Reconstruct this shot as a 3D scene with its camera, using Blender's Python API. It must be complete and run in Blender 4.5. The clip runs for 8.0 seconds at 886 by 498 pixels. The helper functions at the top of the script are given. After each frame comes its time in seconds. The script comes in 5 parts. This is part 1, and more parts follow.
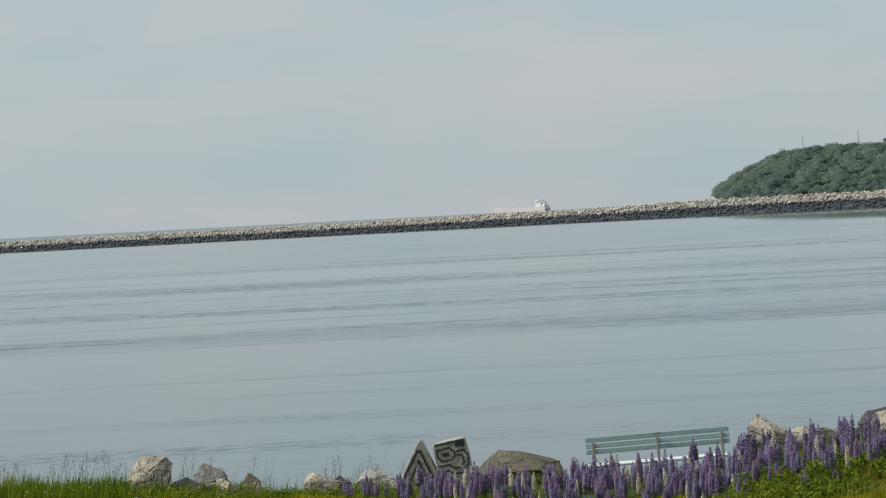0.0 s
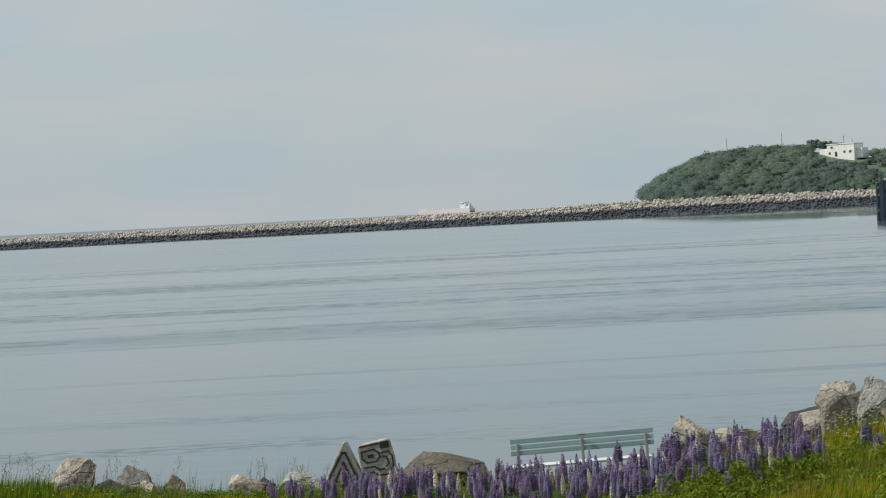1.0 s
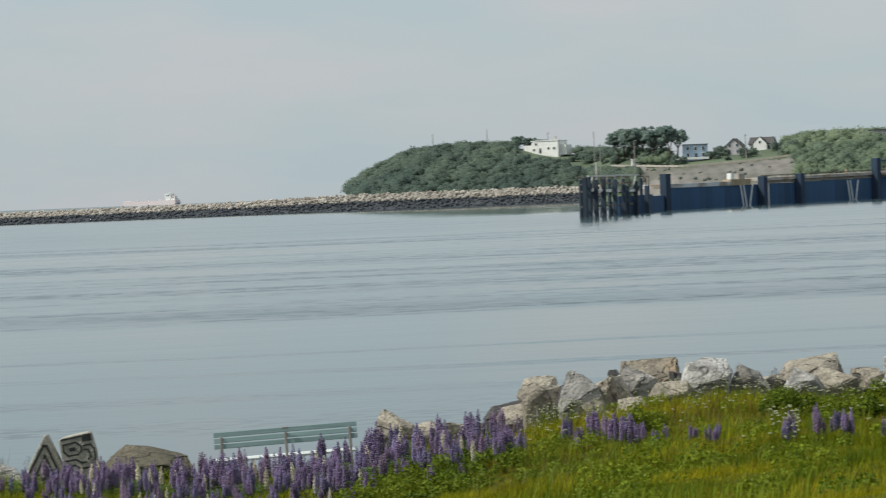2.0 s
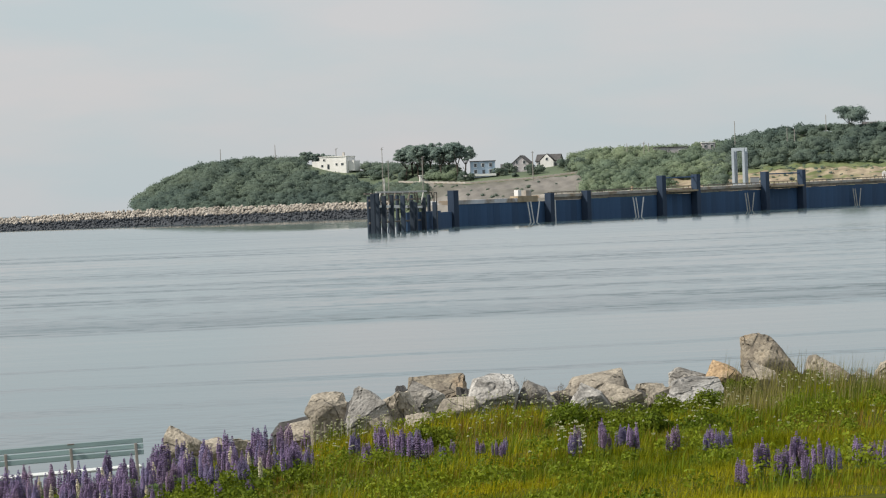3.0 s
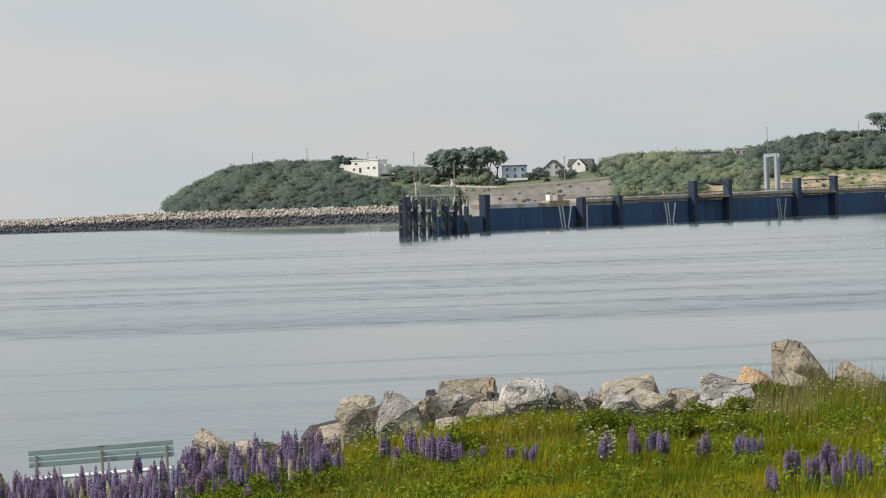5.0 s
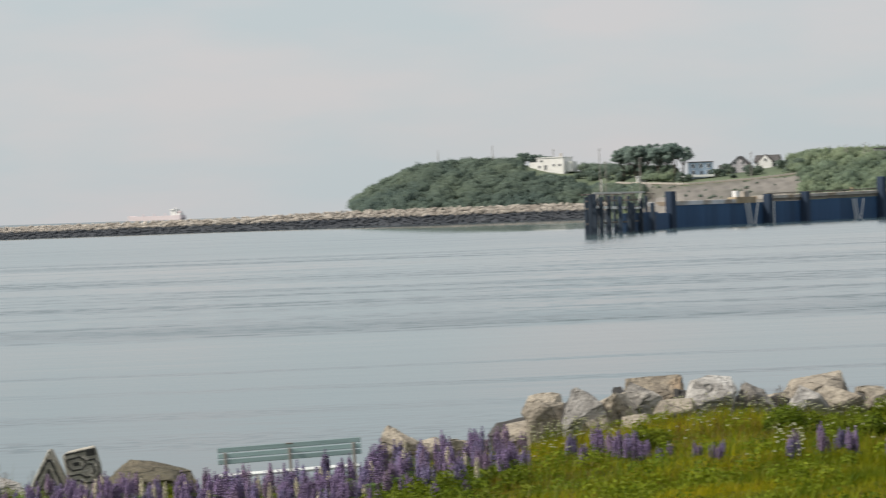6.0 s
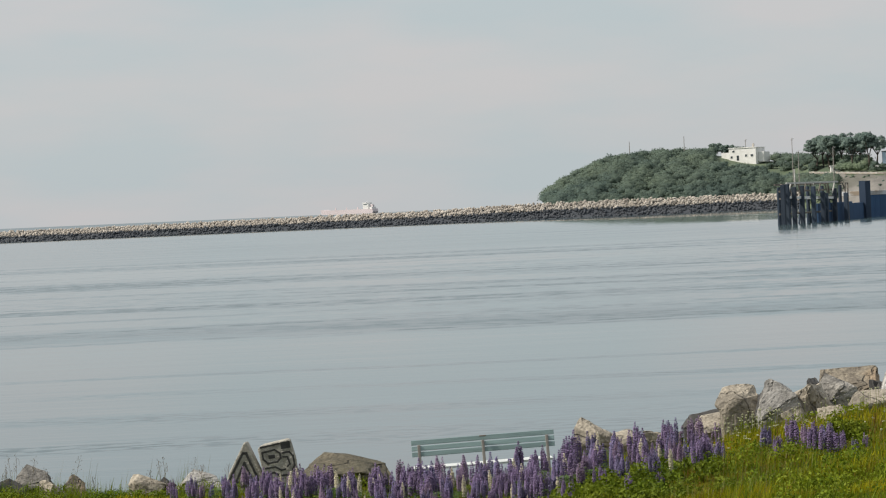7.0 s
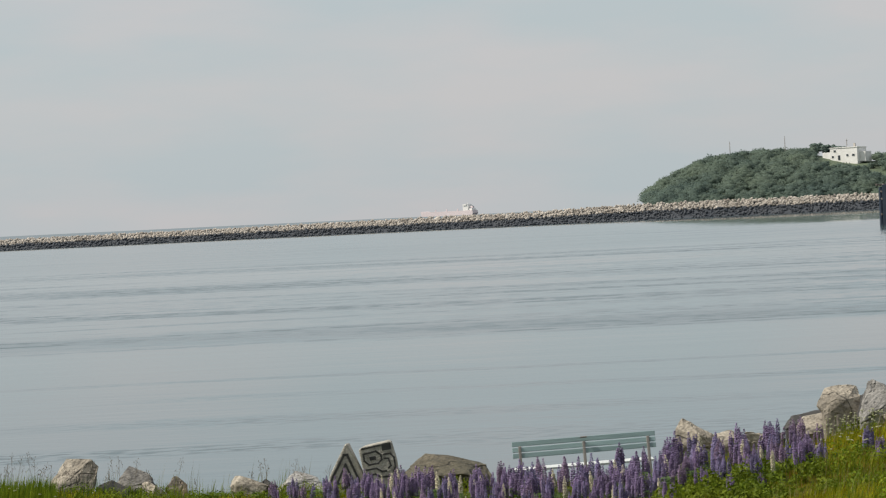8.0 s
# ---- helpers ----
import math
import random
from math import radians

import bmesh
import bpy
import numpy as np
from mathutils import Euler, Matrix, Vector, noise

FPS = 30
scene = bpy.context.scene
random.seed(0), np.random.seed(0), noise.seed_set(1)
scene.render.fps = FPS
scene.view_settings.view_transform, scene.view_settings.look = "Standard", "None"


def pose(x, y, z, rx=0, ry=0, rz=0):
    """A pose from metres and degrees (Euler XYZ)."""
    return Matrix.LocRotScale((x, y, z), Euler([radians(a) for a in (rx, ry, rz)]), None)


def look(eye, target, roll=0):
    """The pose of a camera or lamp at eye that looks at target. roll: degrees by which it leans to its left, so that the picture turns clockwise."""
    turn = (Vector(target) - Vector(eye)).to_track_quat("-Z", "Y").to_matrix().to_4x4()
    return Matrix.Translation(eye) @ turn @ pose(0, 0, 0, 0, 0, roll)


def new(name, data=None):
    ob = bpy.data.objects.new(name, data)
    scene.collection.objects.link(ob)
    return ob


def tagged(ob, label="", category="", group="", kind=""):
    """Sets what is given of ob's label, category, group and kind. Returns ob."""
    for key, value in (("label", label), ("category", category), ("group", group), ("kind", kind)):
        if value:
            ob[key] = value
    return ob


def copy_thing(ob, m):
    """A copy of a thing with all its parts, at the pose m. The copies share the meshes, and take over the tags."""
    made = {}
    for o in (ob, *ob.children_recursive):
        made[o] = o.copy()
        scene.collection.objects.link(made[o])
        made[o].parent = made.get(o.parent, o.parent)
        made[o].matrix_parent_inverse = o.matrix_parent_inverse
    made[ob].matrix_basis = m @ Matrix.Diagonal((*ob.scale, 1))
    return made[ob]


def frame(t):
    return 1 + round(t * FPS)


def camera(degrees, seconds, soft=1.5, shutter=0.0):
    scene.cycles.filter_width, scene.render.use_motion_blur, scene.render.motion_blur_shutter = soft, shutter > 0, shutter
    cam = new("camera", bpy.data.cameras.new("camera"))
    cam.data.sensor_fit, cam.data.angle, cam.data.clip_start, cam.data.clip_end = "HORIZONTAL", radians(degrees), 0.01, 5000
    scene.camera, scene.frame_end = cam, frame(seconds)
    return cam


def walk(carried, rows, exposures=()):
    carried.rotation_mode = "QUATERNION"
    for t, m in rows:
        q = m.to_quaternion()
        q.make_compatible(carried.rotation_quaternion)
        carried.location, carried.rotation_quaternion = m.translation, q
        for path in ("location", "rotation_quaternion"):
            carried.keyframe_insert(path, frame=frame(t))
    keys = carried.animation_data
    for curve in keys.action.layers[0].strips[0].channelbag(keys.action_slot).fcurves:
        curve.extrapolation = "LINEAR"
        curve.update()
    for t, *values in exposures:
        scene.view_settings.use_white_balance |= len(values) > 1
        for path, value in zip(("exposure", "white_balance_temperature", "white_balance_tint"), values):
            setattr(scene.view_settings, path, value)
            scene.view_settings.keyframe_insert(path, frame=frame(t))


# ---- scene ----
# The sea lies at z = 0; the camera turns on one spot, 7 m above it.
EYE = Vector((0.0, 0.0, 7.0))
cam = camera(18.24, 8.0, soft=1.15, shutter=0.14)
# seconds, heading to the right, tilt up, roll (degrees)
VIEW = [
    (0.0, 0.000, -0.770, -3.000),
    (0.5, 0.091, -0.775, -3.009),
    (0.6, 0.310, -0.798, -2.995),
    (0.9, 1.347, -0.832, -2.954),
    (1.0, 1.560, -0.820, -2.940),
    (1.2, 1.955, -0.844, -2.896),
    (1.5, 2.108, -0.824, -2.830),
    (1.6, 2.953, -0.868, -2.720),
    (1.7, 4.308, -1.029, -2.610),
    (1.8, 5.632, -1.124, -2.500),
    (1.9, 6.712, -1.193, -2.390),
    (2.0, 7.656, -1.233, -2.280),
    (2.1, 8.445, -1.285, -2.310),
    (2.2, 9.290, -1.303, -2.339),
    (3.3, 12.201, -1.022, -1.986),
    (3.5, 12.181, -1.003, -1.883),
    (4.0, 11.353, -1.047, -2.022),
    (4.2, 11.160, -1.022, -2.031),
    (5.3, 11.462, -0.946, -1.635),
    (5.5, 10.766, -0.935, -1.788),
    (5.8, 9.663, -0.894, -1.93),
    (5.9, 8.833, -0.877, -1.98),
    (6.0, 7.564, -0.89, -2.02),
    (6.1, 5.984, -0.836, -2.10),
    (6.2, 4.785, -0.838, -2.165),
    (6.3, 4.196, -0.847, -2.267),
    (6.4, 3.865, -0.864, -2.368),
    (6.5, 3.689, -0.900, -2.469),
    (7.0, 3.580, -0.895, -2.492),
    (7.3, 3.054, -0.831, -2.554),
    (7.5, 2.655, -0.804, -2.588),
    (8.0, 1.506, -0.771, -2.736),
]


def aim(yaw, tilt):
    a, e = radians(yaw), radians(tilt)
    return Vector((math.sin(a) * math.cos(e), math.cos(a) * math.cos(e), math.sin(e)))


walk(cam, [(t, look(EYE, EYE + 100 * aim(yaw, tilt), roll)) for t, yaw, tilt, roll in VIEW],
     exposures=[(0.0, -0.08, 6130, 5), (1.5, -0.08, 6130, 5), (2.2, 0.0, 6200, 6), (3.4, 0.15, 6500, 11), (6.0, 0.13, 6500, 11), (7.0, 0.04, 6470, 10), (8.0, 0.0, 6450, 10)])

# ---- world and sun ----
SUN_YAW, SUN_UP = -96.0, 47.0
world = bpy.data.worlds.new("hazy_sky")
scene.world = world
world.use_nodes = True
wn, wl = world.node_tree.nodes, world.node_tree.links
wn.clear()
w_out = wn.new("ShaderNodeOutputWorld")
w_bg = wn.new("ShaderNodeBackground")
w_sky = wn.new("ShaderNodeTexSky")
w_sky.sky_type = "NISHITA"
w_sky.sun_disc = False
w_sky.sun_elevation = radians(SUN_UP)
w_sky.sun_rotation = radians(SUN_YAW)
w_sky.air_density, w_sky.dust_density, w_sky.ozone_density = 1.0, 2.0, 1.5
w_map = wn.new("ShaderNodeMapping")
w_map.inputs["Scale"].default_value = (2.2, 2.2, 9.0)
w_tex = wn.new("ShaderNodeTexCoord")
w_noise = wn.new("ShaderNodeTexNoise")
w_noise.inputs["Scale"].default_value = 4.2
w_noise.inputs["Detail"].default_value = 5.0
w_noise.inputs["Roughness"].default_value = 0.5
w_ramp = wn.new("ShaderNodeValToRGB")
w_ramp.color_ramp.elements[0].position, w_ramp.color_ramp.elements[0].color = 0.36, (5.15, 5.75, 5.96, 1)
w_ramp.color_ramp.elements[1].position, w_ramp.color_ramp.elements[1].color = 0.66, (5.98, 5.9, 5.95, 1)
w_mix = wn.new("ShaderNodeMix")
w_mix.data_type = "RGBA"
w_mix.inputs[0].default_value = 0.86
wl.new(w_tex.outputs["Generated"], w_map.inputs["Vector"])
wl.new(w_map.outputs["Vector"], w_noise.inputs["Vector"])
wl.new(w_noise.outputs["Fac"], w_ramp.inputs["Fac"])
wl.new(w_sky.outputs["Color"], w_mix.inputs[6])
wl.new(w_ramp.outputs["Color"], w_mix.inputs[7])
wl.new(w_mix.outputs[2], w_bg.inputs["Color"])
w_bg.inputs["Strength"].default_value = 0.1
wl.new(w_bg.outputs["Background"], w_out.inputs["Surface"])

sun = new("sun", bpy.data.lights.new("sun", "SUN"))
sun.data.energy, sun.data.angle, sun.data.color = 4.2, radians(2.5), (1.0, 0.93, 0.82)
sun.matrix_world = look(100 * aim(SUN_YAW, SUN_UP), (0, 0, 0))


# ---- materials ----
def material(name, base, rough=0.8, metal=0.0):
    m = bpy.data.materials.new(name)
    m.use_nodes = True
    b = m.node_tree.nodes["Principled BSDF"]
    b.inputs["Base Color"].default_value = (*base, 1)
    b.inputs["Roughness"].default_value = rough
    b.inputs["Metallic"].default_value = metal
    return m


def mottled(name, dark, light, scale=3.0, rough=0.85, bump=0.3, bump_scale=None, distance=0.02, vary=0.25, island=False, stretch=(1, 1, 1), coords="Object", metal=0.0, stain=None, low=0.3, high=0.7, cracks=False):
    """Two tones mixed by coarse and fine noise, with a random shift for each object or island, and relief."""
    m = material(name, dark, rough, metal)
    nt = m.node_tree
    n, l = nt.nodes, nt.links
    b = n["Principled BSDF"]
    tc, mp = n.new("ShaderNodeTexCoord"), n.new("ShaderNodeMapping")
    mp.inputs["Scale"].default_value = stretch
    l.new(tc.outputs[coords], mp.inputs["Vector"])
    coarse, fine = n.new("ShaderNodeTexNoise"), n.new("ShaderNodeTexNoise")
    coarse.inputs["Scale"].default_value, coarse.inputs["Detail"].default_value = scale, 6
    fine.inputs["Scale"].default_value, fine.inputs["Detail"].default_value = scale * 9, 4
    l.new(mp.outputs["Vector"], coarse.inputs["Vector"])
    l.new(mp.outputs["Vector"], fine.inputs["Vector"])
    add = n.new("ShaderNodeMath")
    add.operation = "MULTIPLY_ADD"
    add.inputs[1].default_value = 0.35
    l.new(fine.outputs["Fac"], add.inputs[0])
    l.new(coarse.outputs["Fac"], add.inputs[2])
    shift = n.new("ShaderNodeMath")
    shift.operation = "SUBTRACT"
    shift.inputs[1].default_value = 0.175
    l.new(add.outputs[0], shift.inputs[0])
    ramp = n.new("ShaderNodeValToRGB")
    ramp.color_ramp.elements[0].position, ramp.color_ramp.elements[0].color = low, (*dark, 1)
    ramp.color_ramp.elements[1].position, ramp.color_ramp.elements[1].color = high, (*light, 1)
    l.new(shift.outputs[0], ramp.inputs["Fac"])
    colour = ramp.outputs["Color"]
    if stain:
        big = n.new("ShaderNodeTexNoise")
        big.inputs["Scale"].default_value, big.inputs["Detail"].default_value = scale * 0.5, 5
        l.new(mp.outputs["Vector"], big.inputs["Vector"])
        sr = n.new("ShaderNodeValToRGB")
        sr.color_ramp.elements[0].position, sr.color_ramp.elements[1].position = 0.48, 0.62
        l.new(big.outputs["Fac"], sr.inputs["Fac"])
        sm = n.new("ShaderNodeMix")
        sm.data_type = "RGBA"
        sm.inputs[7].default_value = (*stain, 1)
        l.new(sr.outputs["Color"], sm.inputs[0])
        l.new(colour, sm.inputs[6])
        colour = sm.outputs[2]
    if vary:
        if island:
            rnd = n.new("ShaderNodeNewGeometry").outputs["Random Per Island"]
        else:
            rnd = n.new("ShaderNodeObjectInfo").outputs["Random"]
        rng = n.new("ShaderNodeMapRange")
        rng.inputs["To Min"].default_value, rng.inputs["To Max"].default_value = 1 - vary, 1 + vary
        l.new(rnd, rng.inputs["Value"])
        hs = n.new("ShaderNodeHueSaturation")
        l.new(rng.outputs["Result"], hs.inputs["Value"])
        l.new(colour, hs.inputs["Color"])
        colour = hs.outputs["Color"]
    relief = None
    if cracks:
        # thin dark cracks along the level lines of a warped noise, and mineral speckle
        vein, speck = n.new("ShaderNodeTexNoise"), n.new("ShaderNodeTexNoise")
        vein.inputs["Scale"].default_value, vein.inputs["Detail"].default_value, vein.inputs["Distortion"].default_value = 0.8, 3, 0.5
        speck.inputs["Scale"].default_value, speck.inputs["Detail"].default_value = 26.0, 3
        l.new(mp.outputs["Vector"], vein.inputs["Vector"])
        l.new(mp.outputs["Vector"], speck.inputs["Vector"])
        off, size, gap, grain, both = (n.new("ShaderNodeMath") for _ in range(5))
        off.operation, off.inputs[1].default_value = "SUBTRACT", 0.5
        size.operation = "ABSOLUTE"
        gap.operation, gap.inputs[1].default_value = "MULTIPLY", 75.0
        gap.use_clamp = True
        l.new(vein.outputs["Fac"], off.inputs[0])
        l.new(off.outputs[0], size.inputs[0])
        l.new(size.outputs[0], gap.inputs[0])
        relief = gap.outputs[0]
        dark = n.new("ShaderNodeMapRange")
        dark.inputs["To Min"].default_value = 0.5
        l.new(relief, dark.inputs["Value"])
        tone = n.new("ShaderNodeMapRange")
        tone.inputs["From Min"].default_value, tone.inputs["From Max"].default_value = 0.3, 0.7
        tone.inputs["To Min"].default_value, tone.inputs["To Max"].default_value = 0.68, 1.28
        l.new(speck.outputs["Fac"], tone.inputs["Value"])
        both.operation = "MULTIPLY"
        l.new(dark.outputs["Result"], both.inputs[0])
        l.new(tone.outputs["Result"], both.inputs[1])
        shade = n.new("ShaderNodeHueSaturation")
        l.new(both.outputs[0], shade.inputs["Value"])
        l.new(colour, shade.inputs["Color"])
        colour = shade.outputs["Color"]
    l.new(colour, b.inputs["Base Color"])
    if bump:
        bn = n.new("ShaderNodeTexNoise")
        bn.inputs["Scale"].default_value, bn.inputs["Detail"].default_value = bump_scale or scale * 4, 6
        l.new(mp.outputs["Vector"], bn.inputs["Vector"])
        bp = n.new("ShaderNodeBump")
        bp.inputs["Strength"].default_value, bp.inputs["Distance"].default_value = bump, distance
        l.new(bn.outputs["Fac"], bp.inputs["Height"])
        l.new(bp.outputs["Normal"], b.inputs["Normal"])
        if relief:
            cut = n.new("ShaderNodeBump")
            cut.inputs["Strength"].default_value, cut.inputs["Distance"].default_value = 0.8, 0.03
            l.new(relief, cut.inputs["Height"])
            l.new(bp.outputs["Normal"], cut.inputs["Normal"])
            l.new(cut.outputs["Normal"], b.inputs["Normal"])
    return m


def leafy(name, dark, light, vary=0.3, scale=0.15, through_light=0.25):
    """Leaves and blades: tone by patch and by leaf, with some light passing through."""
    m = mottled(name, dark, light, scale=scale, rough=0.6, bump=0, vary=vary, island=True)
    nt = m.node_tree
    b = nt.nodes["Principled BSDF"]
    source = b.inputs["Base Color"].links[0].from_socket
    tr, mx = nt.nodes.new("ShaderNodeBsdfTranslucent"), nt.nodes.new("ShaderNodeMixShader")
    mx.inputs[0].default_value = through_light
    nt.links.new(source, tr.inputs["Color"])
    nt.links.new(b.outputs[0], mx.inputs[1])
    nt.links.new(tr.outputs[0], mx.inputs[2])
    nt.links.new(mx.outputs[0], nt.nodes["Material Output"].inputs["Surface"])
    return m


def water_material():
    m = material("sea_water", (0.066, 0.102, 0.109), 0.06)
    nt = m.node_tree
    n, l = nt.nodes, nt.links
    b = n["Principled BSDF"]
    b.inputs["IOR"].default_value = 1.33
    tc = n.new("ShaderNodeTexCoord")

    def waves(sx, sy, scale, detail, turn):
        mp, t = n.new("ShaderNodeMapping"), n.new("ShaderNodeTexNoise")
        mp.inputs["Scale"].default_value = (sx, sy, 1)
        t.inputs["Scale"].default_value, t.inputs["Detail"].default_value = scale, detail
        slant = n.new("ShaderNodeVectorRotate")
        slant.rotation_type = "Z_AXIS"
        slant.inputs["Angle"].default_value = radians(turn)
        l.new(tc.outputs["Object"], slant.inputs["Vector"])
        l.new(slant.outputs["Vector"], mp.inputs["Vector"])
        l.new(mp.outputs["Vector"], t.inputs["Vector"])
        return t.outputs["Fac"]

    ripple = waves(0.55, 1.0, 0.9, 3, 8)
    swell = waves(0.04, 0.32, 0.5, 4, 0)
    def step(source, low, high):
        t = n.new("ShaderNodeMapRange")
        t.interpolation_type = "SMOOTHSTEP"
        t.inputs["From Min"].default_value, t.inputs["From Max"].default_value = low, high
        l.new(source, t.inputs["Value"])
        return t.outputs["Result"]

    def combine(op, a, c):
        t = n.new("ShaderNodeMath")
        t.operation = op
        for k, source in enumerate((a, c)):
            if isinstance(source, float):
                t.inputs[k].default_value = source
            else:
                l.new(source, t.inputs[k])
        return t.outputs[0]

    def centred(source, span):
        return combine("MULTIPLY", combine("SUBTRACT", source, 0.5), span)

    def band(source, middle, half):
        """1 on a line across the sea, falling to 0 half a width away."""
        return combine("SUBTRACT", 1.0, step(combine("ABSOLUTE", combine("SUBTRACT", source, middle), 0.0), half * 0.25, half))

    def tone(source, low, high):
        return combine("ADD", combine("MULTIPLY", source, high - low), low)

    # the wind zone between two wavering edges, the streaks in it, and single slick lines nearer the shore
    place = n.new("ShaderNodeSeparateXYZ")
    l.new(tc.outputs["Object"], place.inputs["Vector"])
    away = combine("ADD", place.outputs["Y"], centred(waves(0.006, 0.004, 1.0, 3, 0), 34.0))
    away = combine("ADD", away, centred(waves(0.035, 0.02, 1.0, 3, 4), 5.0))
    near = combine("ADD", place.outputs["Y"], centred(waves(0.02, 0.01, 1.0, 4, 2), 16.0))
    chop = combine("MULTIPLY", step(waves(0.45, 0.30, 1.0, 5, 5), 0.40, 0.62), 1.0)
    fine_chop = step(waves(1.1, 1.5, 1.0, 4, -4), 0.42, 0.64)
    zone = combine("SUBTRACT", step(away, 148.0, 166.0), step(away, 405.0, 445.0))
    patch = step(waves(0.006, 0.016, 1.0, 4, 6), 0.36, 0.62)
    streak = step(waves(0.008, 0.075, 1.0, 7, 9), 0.47, 0.57)
    thin = step(waves(0.014, 0.22, 1.0, 6, -5), 0.54, 0.60)
    inner = combine("MULTIPLY", patch, tone(streak, 0.18, 1.05))
    inner = combine("ADD", inner, combine("MULTIPLY", thin, 0.34))
    inner = combine("MULTIPLY", tone(inner, 0.12, 1.45), tone(chop, 0.50, 1.32))
    inner = combine("MULTIPLY", inner, tone(fine_chop, 0.72, 1.22))
    edge = combine("MULTIPLY", band(away, 165.0, 15.0), tone(combine("MULTIPLY", chop, thin), 0.28, 1.0))
    lines = combine("ADD", band(near, 109.0, 1.9), combine("MULTIPLY", band(near, 122.0, 1.6), 0.8))
    lines = combine("ADD", lines, combine("MULTIPLY", band(near, 97.0, 2.6), 0.55))
    lines = combine("MULTIPLY", combine("MULTIPLY", lines, step(waves(0.012, 0.01, 1.0, 3, 0), 0.40, 0.58)), tone(fine_chop, 0.35, 1.0))
    shore = combine("SUBTRACT", 1.0, step(near, 80.0, 104.0))
    shore = combine("MULTIPLY", combine("MULTIPLY", shore, step(waves(0.03, 0.11, 1.0, 5, 2), 0.45, 0.62)), tone(fine_chop, 0.05, 1.1))
    west = step(combine("MULTIPLY", place.outputs["X"], -1.0), -2.0, 5.0)
    shore = combine("MULTIPLY", shore, tone(west, 0.3, 1.0))
    lines = combine("MULTIPLY", lines, tone(west, 0.8, 1.3))
    calm = combine("ADD", combine("MULTIPLY", step(away, 400.0, 470.0), 0.36), combine("MULTIPLY", combine("MULTIPLY", thin, step(away, 300.0, 600.0)), 0.5))
    lee = combine("MULTIPLY", step(place.outputs["X"], 60.0, 125.0), step(place.outputs["Y"], 600.0, 720.0))
    lee = combine("MULTIPLY", combine("MULTIPLY", lee, combine("SUBTRACT", 1.0, step(place.outputs["X"], 215.0, 260.0))), step(waves(0.006, 0.022, 1.0, 5, 3), 0.34, 0.56))
    calm = combine("MULTIPLY", calm, combine("SUBTRACT", 1.0, combine("MULTIPLY", lee, 0.92)))
    outer = step(place.outputs["Y"], 1110.0, 1180.0)
    both = combine("ADD", combine("MULTIPLY", zone, inner), combine("MULTIPLY", edge, 1.35))
    both = combine("ADD", both, combine("ADD", combine("MULTIPLY", lines, 1.1), combine("MULTIPLY", shore, 1.5)))
    both = combine("ADD", both, combine("ADD", calm, combine("MULTIPLY", outer, 1.15)))
    mask = n.new("ShaderNodeMapRange")
    mask.clamp = False
    mask.inputs["To Min"].default_value, mask.inputs["To Max"].default_value = 0.15, 1.15
    l.new(both, mask.inputs["Value"])
    b1, b2 = n.new("ShaderNodeBump"), n.new("ShaderNodeBump")
    b1.inputs["Distance"].default_value, b2.inputs["Distance"].default_value = 0.035, 0.05
    l.new(mask.outputs["Result"], b1.inputs["Strength"])
    l.new(ripple, b1.inputs["Height"])
    b2.inputs["Strength"].default_value = 0.5
    l.new(swell, b2.inputs["Height"])
    l.new(b1.outputs["Normal"], b2.inputs["Normal"])
    # wavelets show mostly the slopes that face the shore; wind streaks steepen them
    lean, total, unit = n.new("ShaderNodeVectorMath"), n.new("ShaderNodeVectorMath"), n.new("ShaderNodeVectorMath")
    lean.operation, total.operation, unit.operation = "SCALE", "ADD", "NORMALIZE"
    lean.inputs[0].default_value = (-0.011, -0.066, 0.0)
    l.new(mask.outputs["Result"], lean.inputs["Scale"])
    l.new(b2.outputs["Normal"], total.inputs[0])
    l.new(lean.outputs["Vector"], total.inputs[1])
    l.new(total.outputs["Vector"], unit.inputs[0])
    l.new(unit.outputs["Vector"], b.inputs["Normal"])
    return m


M_WATER = water_material()
M_SOIL = mottled("meadow_soil", (0.03, 0.045, 0.005), (0.085, 0.08, 0.008), scale=1.6, vary=0, bump=0.8)
M_SOIL.node_tree.nodes["Principled BSDF"].inputs["Specular IOR Level"].default_value = 0.05
M_HILL = mottled("headland_turf", (0.06, 0.088, 0.052), (0.11, 0.14, 0.078), scale=0.03, vary=0, bump=0.4, bump_scale=0.4, distance=0.5)
M_GRAVEL = mottled("gravel_bank", (0.14, 0.13, 0.115), (0.225, 0.21, 0.19), scale=0.06, vary=0, bump=0.5, bump_scale=0.6, distance=0.5, stain=(0.12, 0.115, 0.095))
M_GRANITE = mottled("pale_granite", cracks=True, dark=(0.18, 0.156, 0.124), light=(0.46, 0.41, 0.33), scale=2.2, vary=0.16, bump=0.9, bump_scale=11, distance=0.045, stain=(0.17, 0.15, 0.12))
M_GREY = mottled("grey_granite", cracks=True, dark=(0.145, 0.138, 0.128), light=(0.42, 0.405, 0.38), scale=2.6, vary=0.15, bump=0.9, bump_scale=11, distance=0.045, stretch=(1, 1, 1.6), stain=(0.40, 0.39, 0.37))
M_BROWN = mottled("brown_granite", cracks=True, dark=(0.12, 0.10, 0.078), light=(0.31, 0.27, 0.205), scale=2.4, vary=0.15, bump=0.9, bump_scale=11, distance=0.045, stain=(0.27, 0.20, 0.13))
